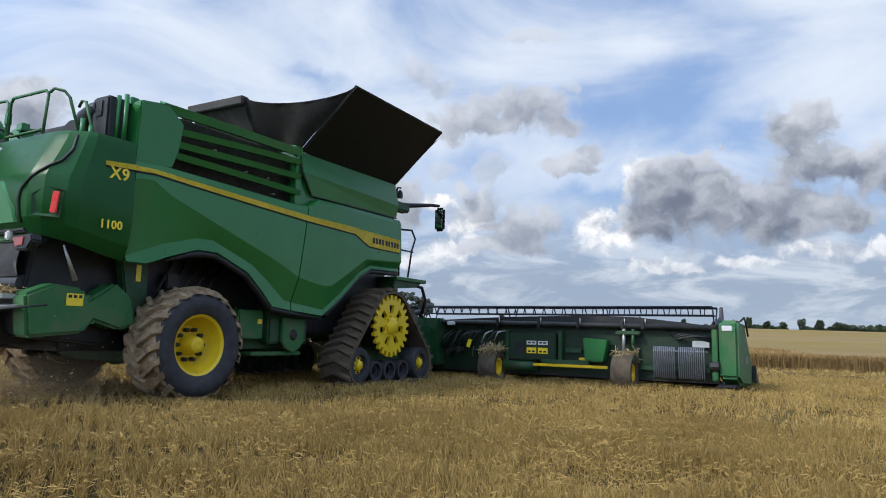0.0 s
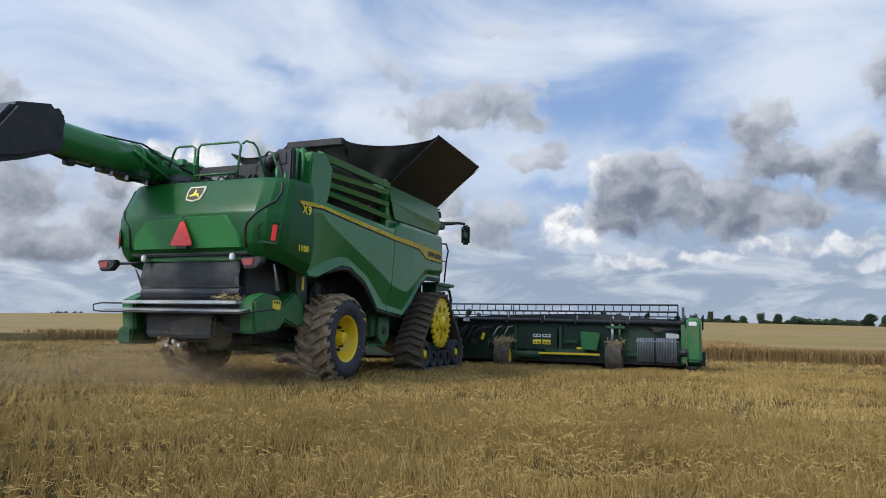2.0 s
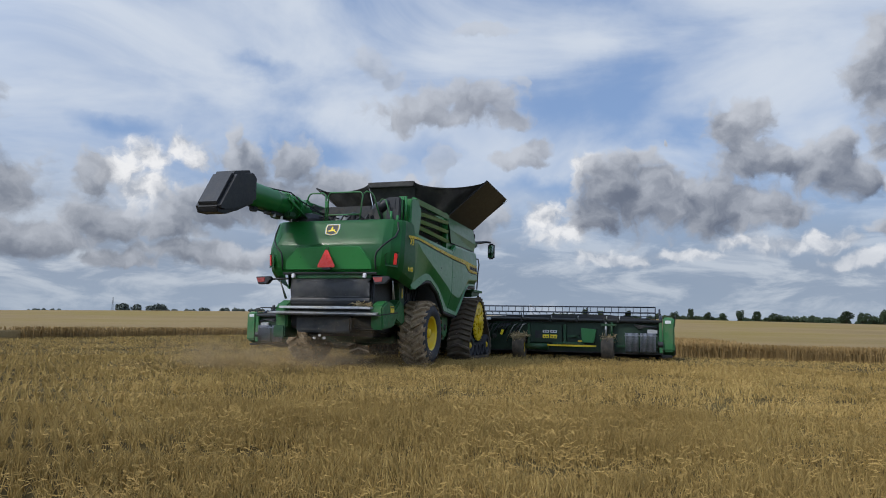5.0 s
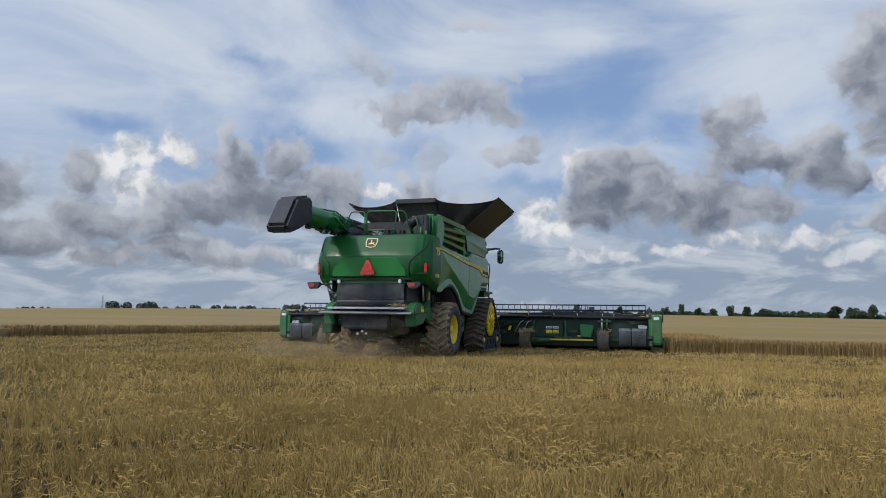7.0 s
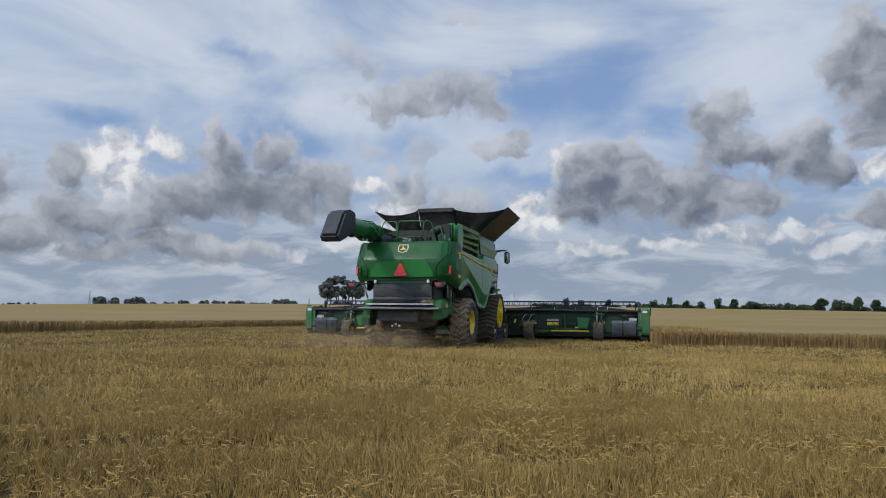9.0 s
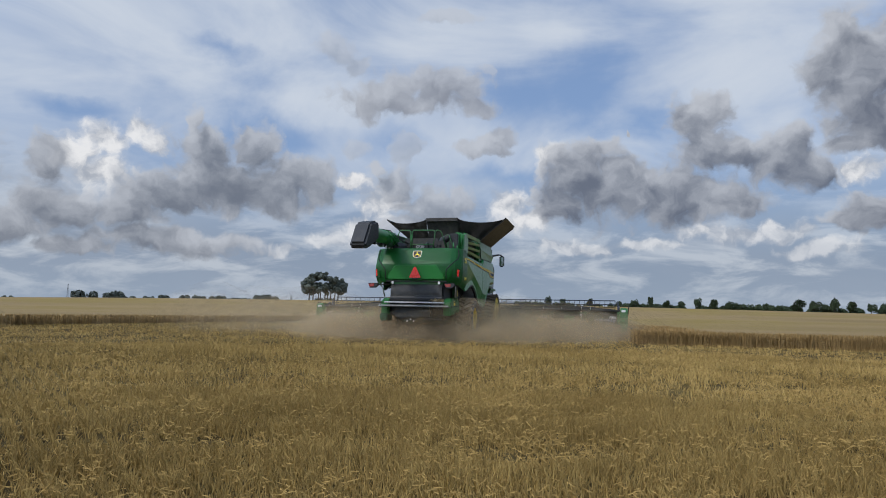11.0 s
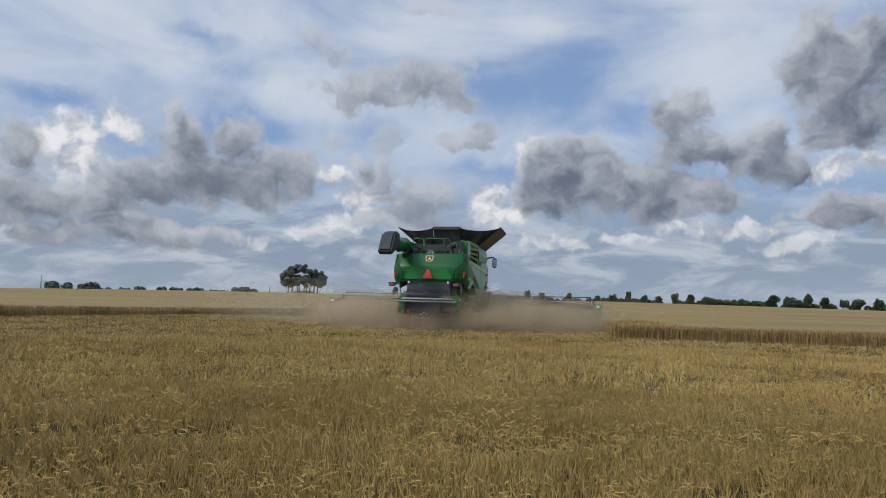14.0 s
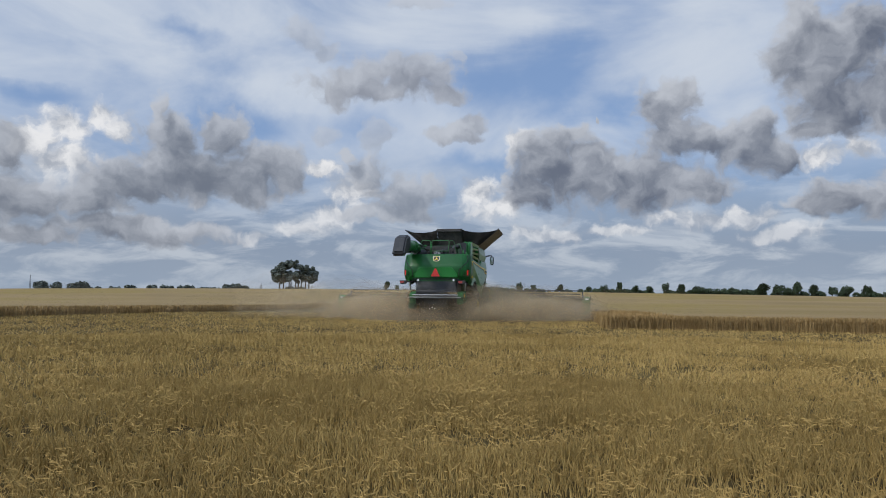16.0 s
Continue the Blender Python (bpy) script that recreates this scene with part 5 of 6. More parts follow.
def build_track(s):
    bm = bmesh.new()
    n = 96
    rings = []
    for k in range(n):
        y, z, a = loop_point(LOOP * k / n)
        c, sn = math.cos(a), math.sin(a)
        ring = []
        for x, h in ((1.17, 0.0), (1.17, 0.045), (1.80, 0.045), (1.80, 0.0)):
            ring.append(bm.verts.new((s * x, y + c * h, z + sn * h)))
        rings.append(ring)
    for k in range(n):
        a, b = rings[k], rings[(k + 1) % n]
        for i in range(4):
            bm.faces.new((a[i], a[(i + 1) % 4], b[(i + 1) % 4], b[i]))
    part("track_belt", bm, "track", combine, "dusty rubber track belt")
    # one chevron lug, carried round by the belt
    bm = bmesh.new()
    for side in (1, -1):
        prev = None
        for i in range(4):
            u = i / 3
            x = side * 0.315 * u
            off = -0.11 * u
            cur = [bm.verts.new((x, off - 0.045, 0.0)), bm.verts.new((x, off - 0.026, 0.065)), bm.verts.new((x, off + 0.026, 0.065)), bm.verts.new((x, off + 0.045, 0.0))]
            if prev:
                for q in range(4):
                    bm.faces.new((prev[q], prev[(q + 1) % 4], cur[(q + 1) % 4], cur[q]))
            else:
                bm.faces.new(cur)
            prev = cur
        bm.faces.new(prev[::-1])
    count = 38
    first = part("track_lug", bm, "track", combine)
    for k in range(count):
        ob = first if k == 0 else new("track_lug", first.data)
        ob.parent = combine
        LUGS.append((ob, s, LOOP * k / count))
    # drive sprocket with its teeth and openings
    bm = bmesh.new()
    seg = 144
    teeth = 24
    outer = []
    for k in range(seg):
        a = 2 * math.pi * k / seg
        ph = (k * teeth / seg) % 1
        outer.append((0.565 if ph < 0.5 else 0.475, a))
    for x0, x1 in ((-0.03, 0.03),):
        fr, bk = [], []
        for r, a in outer:
            fr.append(bm.verts.new((x1, r * math.cos(a), r * math.sin(a))))
            bk.append(bm.verts.new((x0, r * math.cos(a), r * math.sin(a))))
        holes_f, holes_b = [], []
        ring_f = [bm.verts.new((x1, 0.375 * math.cos(2 * math.pi * k / seg), 0.375 * math.sin(2 * math.pi * k / seg))) for k in range(seg)]
        ring_b = [bm.verts.new((x0, 0.375 * math.cos(2 * math.pi * k / seg), 0.375 * math.sin(2 * math.pi * k / seg))) for k in range(seg)]
        for k in range(seg):
            j = (k + 1) % seg
            bm.faces.new((fr[k], fr[j], ring_f[j], ring_f[k]))
            bm.faces.new((bk[j], bk[k], ring_b[k], ring_b[j]))
            bm.faces.new((fr[j], fr[k], bk[k], bk[j]))
        # spokes between seven openings
        in_f = [bm.verts.new((x1, 0.225 * math.cos(2 * math.pi * k / seg), 0.225 * math.sin(2 * math.pi * k / seg))) for k in range(seg)]
        in_b = [bm.verts.new((x0, 0.225 * math.cos(2 * math.pi * k / seg), 0.225 * math.sin(2 * math.pi * k / seg))) for k in range(seg)]
        for k in range(seg):
            j = (k + 1) % seg
            ph = (k * 7 / seg) % 1
            solid = ph < 0.55
            nxt = ((k + 1) * 7 / seg) % 1 < 0.55
            if solid:
                bm.faces.new((ring_f[k], ring_f[j], in_f[j], in_f[k]))
                bm.faces.new((ring_b[j], ring_b[k], in_b[k], in_b[j]))
            else:
                bm.faces.new((ring_f[k], ring_f[j], ring_b[j], ring_b[k]))
                bm.faces.new((in_f[j], in_f[k], in_b[k], in_b[j]))
            if solid != nxt:
                bm.faces.new((ring_f[j], in_f[j], in_b[j], ring_b[j]))
        cf, cb = bm.verts.new((x1, 0, 0)), bm.verts.new((x0, 0, 0))
        for k in range(seg):
            j = (k + 1) % seg
            bm.faces.new((in_f[k], in_f[j], cf))
            bm.faces.new((in_b[j], in_b[k], cb))
    sprocket = part("drive_sprocket", bm, "yellow", combine, "yellow toothed drive sprocket")
    sprocket.location = (s * 1.74, WRAP[0][0], WRAP[0][1])
    part("sprocket_hub", lathe([(-0.05, 0.17), (0.06, 0.16), (0.10, 0.10), (0.12, 0.04)], 24, "x", (0, 0, 0), False), "yellow", sprocket)
    for k in range(10):
        a = 2 * math.pi * k / 10
        part("sprocket_bolt", lathe([(0.02, 0.018), (0.07, 0.016)], 6, "x", (0, 0.19 * math.cos(a), 0.19 * math.sin(a)), False), "yellow", sprocket)
    # drum coloured dark in place of the shade inside the sprocket's openings
    part("sprocket_drum", lathe([(-0.45, 0.36), (-0.45, 0.44), (-0.05, 0.47), (-0.05, 0.36)], 36, "x"), "steel_dark", sprocket)
    if s < 0:
        sprocket.rotation_euler = (0, 0, math.pi)
    SPROCKETS.append((sprocket, s, 0.56))
    for (y, z, r) in WRAP[1:]:
        idler = part("idler_wheel", lathe([(-0.25, 0.15), (-0.25, r - 0.02), (-0.22, r), (0.22, r), (0.25, r - 0.02), (0.25, 0.185), (0.2, 0.17), (0.2, 0.15)], 36, "x"), "rubber", combine, "dusty rubber idler wheel")
        soft(idler, 40)
        idler.location = (s * 1.52, y, z)
        part("idler_hub", lathe([(0.15, 0.165), (0.18, 0.155), (0.19, 0.085), (0.24, 0.08), (0.26, 0.03)], 20, "x", (0, 0, 0), False), "yellow", idler)
        for k in range(8):
            a = 2 * math.pi * k / 8
            part("idler_nut", lathe([(0.18, 0.02), (0.21, 0.018)], 6, "x", (0, 0.12 * math.cos(a), 0.12 * math.sin(a)), False), "steel_dark", idler)
        if s < 0:
            idler.rotation_euler = (0, 0, math.pi)
        SPROCKETS.append((idler, s, r))
    for y in (3.84, 4.26, 4.70):
        roller = part("road_roller", lathe([(-0.24, 0.08), (-0.24, 0.18), (0.24, 0.18), (0.24, 0.135), (0.17, 0.125), (0.17, 0.08)], 28, "x"), "rubber", combine, "dusty rubber road roller")
        roller.location = (s * 1.52, y, 0.415)
        SPROCKETS.append((roller, s, 0.18))
        if s < 0:
            roller.rotation_euler = (0, 0, math.pi)
    part("track_frame", prism([(3.3, 0.44), (3.4, 0.66), (3.9, 0.76), (4.2, 1.1), (4.5, 0.79), (5.2, 0.66), (5.3, 0.44)], "x", s * 1.3, s * 1.44, 0.02), "green_dark", combine)


for s in (1, -1):
    build_track(s)


# ---- the cutting header ----
header = tagged(new("cutting_header"), "wide dark green cutting header with a black pick-up reel", "header")
REEL_AXIS = (8.45, 1.24)
GAUGE = []


def build_header():
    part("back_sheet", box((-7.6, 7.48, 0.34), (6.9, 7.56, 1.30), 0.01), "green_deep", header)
    part("floor_pan", prism([(7.5, 0.30), (7.5, 0.36), (8.9, 0.22), (8.9, 0.16)], "x", -7.6, 6.9), "steel_dark", header)
    part("cutter_bar", box((-7.65, 8.85, 0.12), (6.95, 9.05, 0.18), 0.01), "steel_dark", header)
    for s in (1, -1.1):  # the wing on its left reaches farther
        # black upper shield, highest in the middle of each wing
        top = [(0.75, 1.40), (1.4, 1.44), (2.7, 1.50), (4.4, 1.54), (5.3, 1.52), (6.2, 1.43), (6.9, 1.35), (6.9, 1.27), (0.75, 1.27)]
        part("top_shield", prism([(s * x, z) for x, z in top], "y", 7.44, 7.50, 0.008), "black", header, "black sheet shield along the header's top")
        part("main_tube", tube([(s * 0.9, 7.36, 1.37), (s * 6.88, 7.36, 1.325)], 0.055, 12), "steel_dark", header)
        for x in (2.45, 4.25, 5.15, 5.55, 3.4):
            part("tube_clamp", box((s * x - 0.03, 7.28, 1.28), (s * x + 0.03, 7.46, 1.46), 0.01), "steel_dark", header)
            part("clamp_bolt", tube([(s * x + 0.06, 7.27, 1.36), (s * x + 0.06, 7.27, 1.48)], 0.012, 5), "zinc", header)
        part("rib", box((s * 2.66, 7.28, 0.36), (s * 2.74, 7.5, 1.2), 0.012), "green_dark", header)
        part("rib", box((s * 3.83, 7.30, 0.5), (s * 3.91, 7.5, 1.2), 0.012), "green_dark", header)
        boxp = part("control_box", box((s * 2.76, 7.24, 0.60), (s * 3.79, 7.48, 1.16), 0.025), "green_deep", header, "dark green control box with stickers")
        part("box_window", box((s * 2.92, 7.225, 0.74), (s * 3.12, 7.238, 0.98), 0.0), "black", boxp)
        for x, z, m in ((3.17, 0.92, "white"), (3.42, 0.92, "white"), (3.17, 0.74, "decal"), (3.42, 0.74, "decal")):
            st = part("box_sticker", box((s * x, 7.222, z), (s * (x + 0.21), 7.236, z + (0.08 if m == "white" else 0.12)), 0.0), m, boxp, "small sticker")
            for k in range(2):
                part("sticker_print", box((s * (x + 0.03 + 0.09 * k), 7.218, z + 0.025), (s * (x + 0.09 + 0.09 * k), 7.222, z + 0.06), 0.0), "black", st)
        part("lower_tube", tube([(s * 2.6, 7.34, 0.48), (s * 3.35, 7.34, 0.48)], 0.11, 14), "green_dark", header)
        part("yellow_stay", box((s * 3.32, 7.20, 0.49), (s * 4.88, 7.25, 0.545), 0.008), "yellow", header, "long yellow safety stay bar")
        part("stay_bracket", box((s * 3.5, 7.22, 0.55), (s * 4.5, 7.34, 0.63), 0.01), "green_dark", header)
        part("stay_bracket", box((s * 4.3, 7.2, 0.64), (s * 4.45, 7.3, 0.69), 0.01), "yellow", header)
        part("cover_plate", prism([(s * 4.40, 1.09), (s * 4.90, 1.05), (s * 4.80, 0.62), (s * 4.44, 0.63)], "y", 7.16, 7.42, 0.02), "green", header, "bright green tapered cover plate")
        part("cross_brace", box((s * 3.95, 7.38, 0.78), (s * 4.3, 7.48, 0.86), 0.01), "green_dark", header)
        # gauge wheel on its post
        part("wheel_post", tube([(s * 5.18, 7.32, 1.28), (s * 5.18, 7.28, 0.82)], 0.035, 8), "zinc", header)
        part("wheel_post", tube([(s * 5.36, 7.32, 1.28), (s * 5.36, 7.28, 0.82)], 0.035, 8), "green_dark", header)
        part("post_head", box((s * 5.02, 7.26, 1.16), (s * 5.5, 7.42, 1.24), 0.02), "green_dark", header)
        part("wheel_fork", box((s * 5.02, 7.0, 0.66), (s * 5.44, 7.2, 0.76), 0.02), "green_dusty", header)
        for x, straw in ((5.24, 0.25), (2.42, 1.0)):
            tyre = soft(part("gauge_wheel", lathe([(-0.14, 0.17), (-0.19, 0.24), (-0.19, 0.33), (-0.12, 0.365), (0.12, 0.365), (0.19, 0.33), (0.19, 0.24), (0.14, 0.17)], 32, "x"), "track", header, "dark muddy gauge wheel with a yellow rim"), 50)
            tyre.location = (s * x, 7.15, 0.44)
            part("gauge_rim", lathe([(-0.1, 0.03), (-0.1, 0.18), (0.15, 0.19), (0.15, 0.15), (0.06, 0.13), (0.05, 0.03)], 24, "x"), "yellow", tyre)
            GAUGE.append((tyre, 1))
            bm = bmesh.new()
            rnd = random.Random(int(x * 10))
            for k in range(int(200 * straw)):
                a = rnd.uniform(0.6, 2.7)
                p = Vector((s * x + rnd.gauss(0, 0.13), 7.15 - 0.34 * math.cos(a) - 0.02, 0.48 + 0.36 * math.sin(a)))
                d = Vector((rnd.gauss(0, 1), rnd.gauss(0, 0.6), rnd.gauss(0, 0.8) - 0.3)).normalized() * rnd.uniform(0.05, 0.16)
                add_tube(bm, [p - d, p + d * 0.2 + Vector((0, -0.02, 0.01)), p + d], 0.006, 3)
            part("caught_straw", bm, "straw", header, "straw wound round the gauge wheel")
        part("wheel_arm", tube([(s * 2.42, 7.5, 0.9), (s * 2.42, 7.2, 0.75), (s * 2.18, 7.15, 0.40)], 0.04, 8), "green_dark", header)
        # racks of spare crop lifters, bar by bar
        for x0, n in ((5.80, 11), (6.25, 13)):
            rack = part("lifter_rack", tube([(s * (x0 - 0.04), 7.22, 0.88), (s * (x0 + n * 0.0365 + 0.02), 7.22, 0.88)], 0.014, 6), "zinc", header, "rack of grey spare crop lifters")
            for k in range(n):
                x = s * (x0 + 0.0365 * k)
                part("lifter", tube([(x, 7.14, 0.96), (x, 7.12, 0.88), (x, 7.15, 0.40), (x, 7.2, 0.36)], 0.0145, 5), "slat", rack)
        part("rack_rail", box((s * 5.5, 7.36, 0.5), (s * 6.8, 7.46, 0.58), 0.01), "green_dark", header)
        part("rack_plate", box((s * 6.45, 7.36, 0.96), (s * 6.75, 7.42, 1.08), 0.008), "zinc", header)
        for k in range(4):
            part("header_hose", tube([(s * 6.05, 7.4, 1.22), (s * (6.2 + 0.05 * k), 7.3, 1.1 + 0.03 * k), (s * (6.45 + 0.05 * k), 7.3, 1.16), (s * 6.8, 7.38, 1.05 + 0.03 * k)], 0.016, 6), "black", header)
        # end shield with its divider nose
        prof = [(7.30, 1.36), (7.40, 1.47), (7.95, 1.47), (8.35, 1.35), (9.05, 0.85), (9.75, 0.22), (9.6, 0.16), (7.75, 0.28), (7.32, 0.42)]
        # the dusty green is chosen here for its darker tone
        end = part("end_shield", prism(prof, "x", s * 6.92, s * 7.26, 0.05), "green_dusty", header, "green end shield with divider nose")
        part("shield_cap", box((s * 6.98, 7.285, 1.27), (s * 7.16, 7.31, 1.37), 0.01), "white", end, "pale reflector plate")
        part("shield_hook", tube([(s * 7.28, 7.5, 1.46), (s * 7.31, 7.75, 1.53), (s * 7.3, 8.1, 1.45), (s * 7.29, 8.5, 1.2)], 0.02, 6), "black", end)
        part("side_label", box((s * 7.262, 8.3, 0.66), (s * 7.268, 8.55, 0.8), 0.0), "slat", end)
        part("crop_divider", prism([(9.3, 0.62), (9.75, 0.3), (9.9, 0.2), (9.3, 0.25)], "x", s * 7.26, s * 7.34, 0.015), "black", header)
        part("end_motor", lathe([(-0.07, 0.03), (-0.07, 0.1), (0.09, 0.1), (0.09, 0.03)], 14, "x", (s * 6.83, 7.34, 0.62)), "black", header)
        part("end_frame", box((s * 6.80, 7.3, 0.36), (s * 6.90, 7.5, 1.30), 0.015), "green_dusty", header)
        part("end_skid", box((s * 6.85, 7.4, 0.22), (s * 7.2, 8.2, 0.30), 0.03), "black", header)
        part("reel_arm", tube([(s * 6.86, 7.55, 1.35), (s * 6.86, 8.0, 1.50), (s * 6.86, REEL_AXIS[0], REEL_AXIS[1])], 0.05, 8), "reel", header)
        part("arm_top", prism([(8.2, 1.4), (8.32, 1.74), (8.42, 1.76), (8.55, 1.4)], "x", s * 6.80, s * 6.86, 0.01), "reel", header)
    part("reel_arm", tube([(0, 7.5, 1.45), (0, 8.0, 1.62), (0, *REEL_AXIS)], 0.06, 8), "reel", header)
    # hydraulic lines and frame at the middle
    part("adapter_frame", box((-1.05, 7.2, 0.4), (1.05, 7.5, 1.45), 0.03), "green_dark", header)
    rnd = random.Random(11)
    for k in range(14):
        x = 1.05 + 0.1 * k
        z = 0.55 + 0.5 * rnd.random()
        part("hydraulic_line", tube([(x, 7.42, z), (x + 0.05, 7.25, z + 0.1), (x + 0.16, 7.22, z + 0.28), (x + 0.25, 7.4, 1.2)], rnd.choice((0.012, 0.016, 0.022)), 6), rnd.choice(("black", "black", "zinc", "steel_dark")), header)
    for x in (1.3, 1.55):
        part("coupler", lathe([(7.2, 0.02), (7.2, 0.07), (7.3, 0.08), (7.4, 0.05)], 12, "y", (x, 0, 0.72 + 0.2 * (x - 1.3)), False), "steel_dark", header)
    part("coupler_tag", box((1.78, 7.2, 0.82), (1.86, 7.22, 1.0), 0.0, Matrix.Rotation(radians(20), 4, "Y")), "decal", header, "yellow tag")
    part("joint_lamp", box((1.25, 7.2, 1.30), (1.42, 7.3, 1.38), 0.015), "white", header)


build_header()

reel = part("pickup_reel", tube([(-7.45, 0, 0), (6.75, 0, 0)], 0.07, 12), "reel", header, "blue-black pick-up reel with rows of tines")
reel.location = (0, *REEL_AXIS)


def build_reel():
    bats = 6
    for k in range(bats):
        a = 2 * math.pi * k / bats
        c, s = math.cos(a), math.sin(a)
        bm = bmesh.new()
        for lo, hi in ((-7.4, -0.12), (0.12, 6.7)):
            add_tube(bm, [(lo, 0.585 * c, 0.585 * s), (hi, 0.585 * c, 0.585 * s)], 0.024, 6)
            add_tube(bm, [(lo, 0.40 * c, 0.40 * s), (hi, 0.40 * c, 0.40 * s)], 0.016, 6)
            n = 29
            for i in range(n):
                x = lo + (hi - lo) * i / (n - 1)
                add_tube(bm, [(x, 0.585 * c, 0.585 * s), (x, 0.40 * c + 0.02 * s, 0.40 * s - 0.02 * c)], 0.014, 4)
        part("reel_bat", bm, "reel", reel)
    for x in (-7.4, -5.0, -2.6, -0.15, 0.15, 2.3, 4.5, 6.7):
        bm = bmesh.new()
        for k in range(bats):
            a = 2 * math.pi * k / bats
            add_tube(bm, [(x, 0.05 * math.cos(a), 0.05 * math.sin(a)), (x, 0.585 * math.cos(a), 0.585 * math.sin(a))], 0.016, 5)
        part("reel_spider", bm, "reel", reel)


build_reel()

# ---- trees, hedges, mast and silo on the skyline ----
def leaves(rnd, centres, count, size):
    """Many small bent leaf clumps scattered over lobes (x, y, z, radius)."""
    vs, fs = [], []
    weight = [c[3] ** 2 for c in centres]
    for _ in range(count):
        cx, cy, cz, r = rnd.choices(centres, weight)[0]
        d = Vector((rnd.gauss(0, 1), rnd.gauss(0, 1), rnd.gauss(0, 1))).normalized()
        p = Vector((cx, cy, cz)) + d * r * (0.55 + 0.55 * rnd.random() ** 0.6)
        u = Vector((rnd.gauss(0, 1), rnd.gauss(0, 1), rnd.gauss(0, 1))).normalized()
        v = u.orthogonal().normalized()
        w = u.cross(v)
        s = size * (0.5 + rnd.random())
        k = len(vs)
        vs += [p + u * s, p + v * s * 0.7 + w * s * 0.3, p - u * s * 0.9, p - v * s * 0.7 + w * s * 0.3, p + w * s * 0.5]
        fs += [(k, k + 1, k + 4), (k + 1, k + 2, k + 4), (k + 2, k + 3, k + 4), (k + 3, k, k + 4)]
    return vs, fs


def build_tree(seed, matl="leaf"):
    """A field tree about one metre wide and one metre high, to be sized when it is placed."""
    rnd = random.Random(seed)
    tree = tagged(new("tree"), "dark broad-leaved tree on the field's far edge", "tree", "trees along the far hedge")
    part("trunk", tube([(0, 0, -0.04), (0.01, 0, 0.15), (0.0, 0.01, 0.35), (0.02, 0, 0.6)], [0.035, 0.028, 0.022, 0.01], 7), "bark", tree)
    for k in range(5):
        a = k * 1.3 + rnd.random()
        part("limb", tube([(0, 0, 0.25 + 0.06 * k), (0.12 * math.cos(a), 0.12 * math.sin(a), 0.38 + 0.06 * k), (0.26 * math.cos(a), 0.26 * math.sin(a), 0.48 + 0.07 * k)], [0.014, 0.010, 0.005], 5), "bark", tree)
    lobes = [(0, 0, 0.6, 0.27)]
    for k in range(9):
        a = k * 2.4 + rnd.random()
        r = 0.12 + 0.18 * rnd.random()
        lobes.append((r * math.cos(a), r * math.sin(a), 0.34 + 0.5 * rnd.random(), 0.11 + 0.10 * rnd.random()))
    vs, fs = leaves(rnd, lobes, 1100, 0.046)
    soup("crown", vs, fs, matl, tree)
    return tree


def on_land(az, dist, sink=0.0):
    x, y = dist * math.sin(radians(az)), dist * math.cos(radians(az))
    return Vector((x, y, land(x, y) - sink))


# azimuth, width and height in degrees as seen from the film-maker
ROW_NEAR = [(11.14, 0.61, 0.71), (12.35, 0.70, 0.57), (14.52, 0.64, 0.65), (16.84, 0.50, 0.55), (18.01, 0.72, 0.61), (19.26, 0.58, 0.86), (20.45, 0.70, 0.64), (21.58, 0.61, 0.65), (22.78, 0.69, 0.81), (23.97, 0.72, 0.77), (25.02, 0.75, 0.65), (25.51, 0.58, 0.62)]
ROW_FAR = [(27.59, 0.56, 0.55), (29.8, 1.13, 0.88), (30.8, 0.96, 0.81), (31.48, 0.68, 0.68), (32.12, 0.82, 0.98), (33.15, 0.88, 0.83), (34.38, 0.79, 0.71), (35.27, 0.98, 0.85), (36.54, 0.75, 0.79), (0.07, 0.66, 0.72), (0.91, 0.38, 0.45)]
MODELS = [build_tree(s) for s in (3, 8, 21, 34)]
for i, (az, w, h) in enumerate(ROW_NEAR + ROW_FAR):
    base = on_land(az, 462, 0.9)
    k = 462 * math.tan(radians(1))
    tree = MODELS[i] if i < 4 else copy_thing(MODELS[i % 4], Matrix.Identity(4))
    tree.matrix_basis = Matrix.Translation(base) @ Matrix.Rotation(i * 1.7, 4, "Z") @ Matrix.Diagonal((w * k * 1.12, w * k * 1.12, (h * k + 0.9) * 1.12, 1))


def build_hedge(name, runs, dist, matl, label, size=0.75, per_degree=520):
    """Low woods and hedges: azimuth from, to, height in metres."""
    rnd = random.Random(len(runs) * 7)
    vs, fs = [], []
    for a0, a1, h in runs:
        n = int((a1 - a0) * per_degree)
        lobes = []
        for k in range(max(3, int((a1 - a0) * 6))):
            az = a0 + (a1 - a0) * rnd.random()
            p = on_land(az, dist)
            hh = h * (0.55 + 0.5 * rnd.random())
            lobes.append((p.x, p.y, p.z + hh * 0.45, hh * 0.55))
        v, f = leaves(rnd, lobes, n, size)
        f = [tuple(i + len(vs) for i in q) for q in f]
        vs += v
        fs += f
    tagged(soup(name, vs, fs, matl), label, "hedge", kind="stuff")


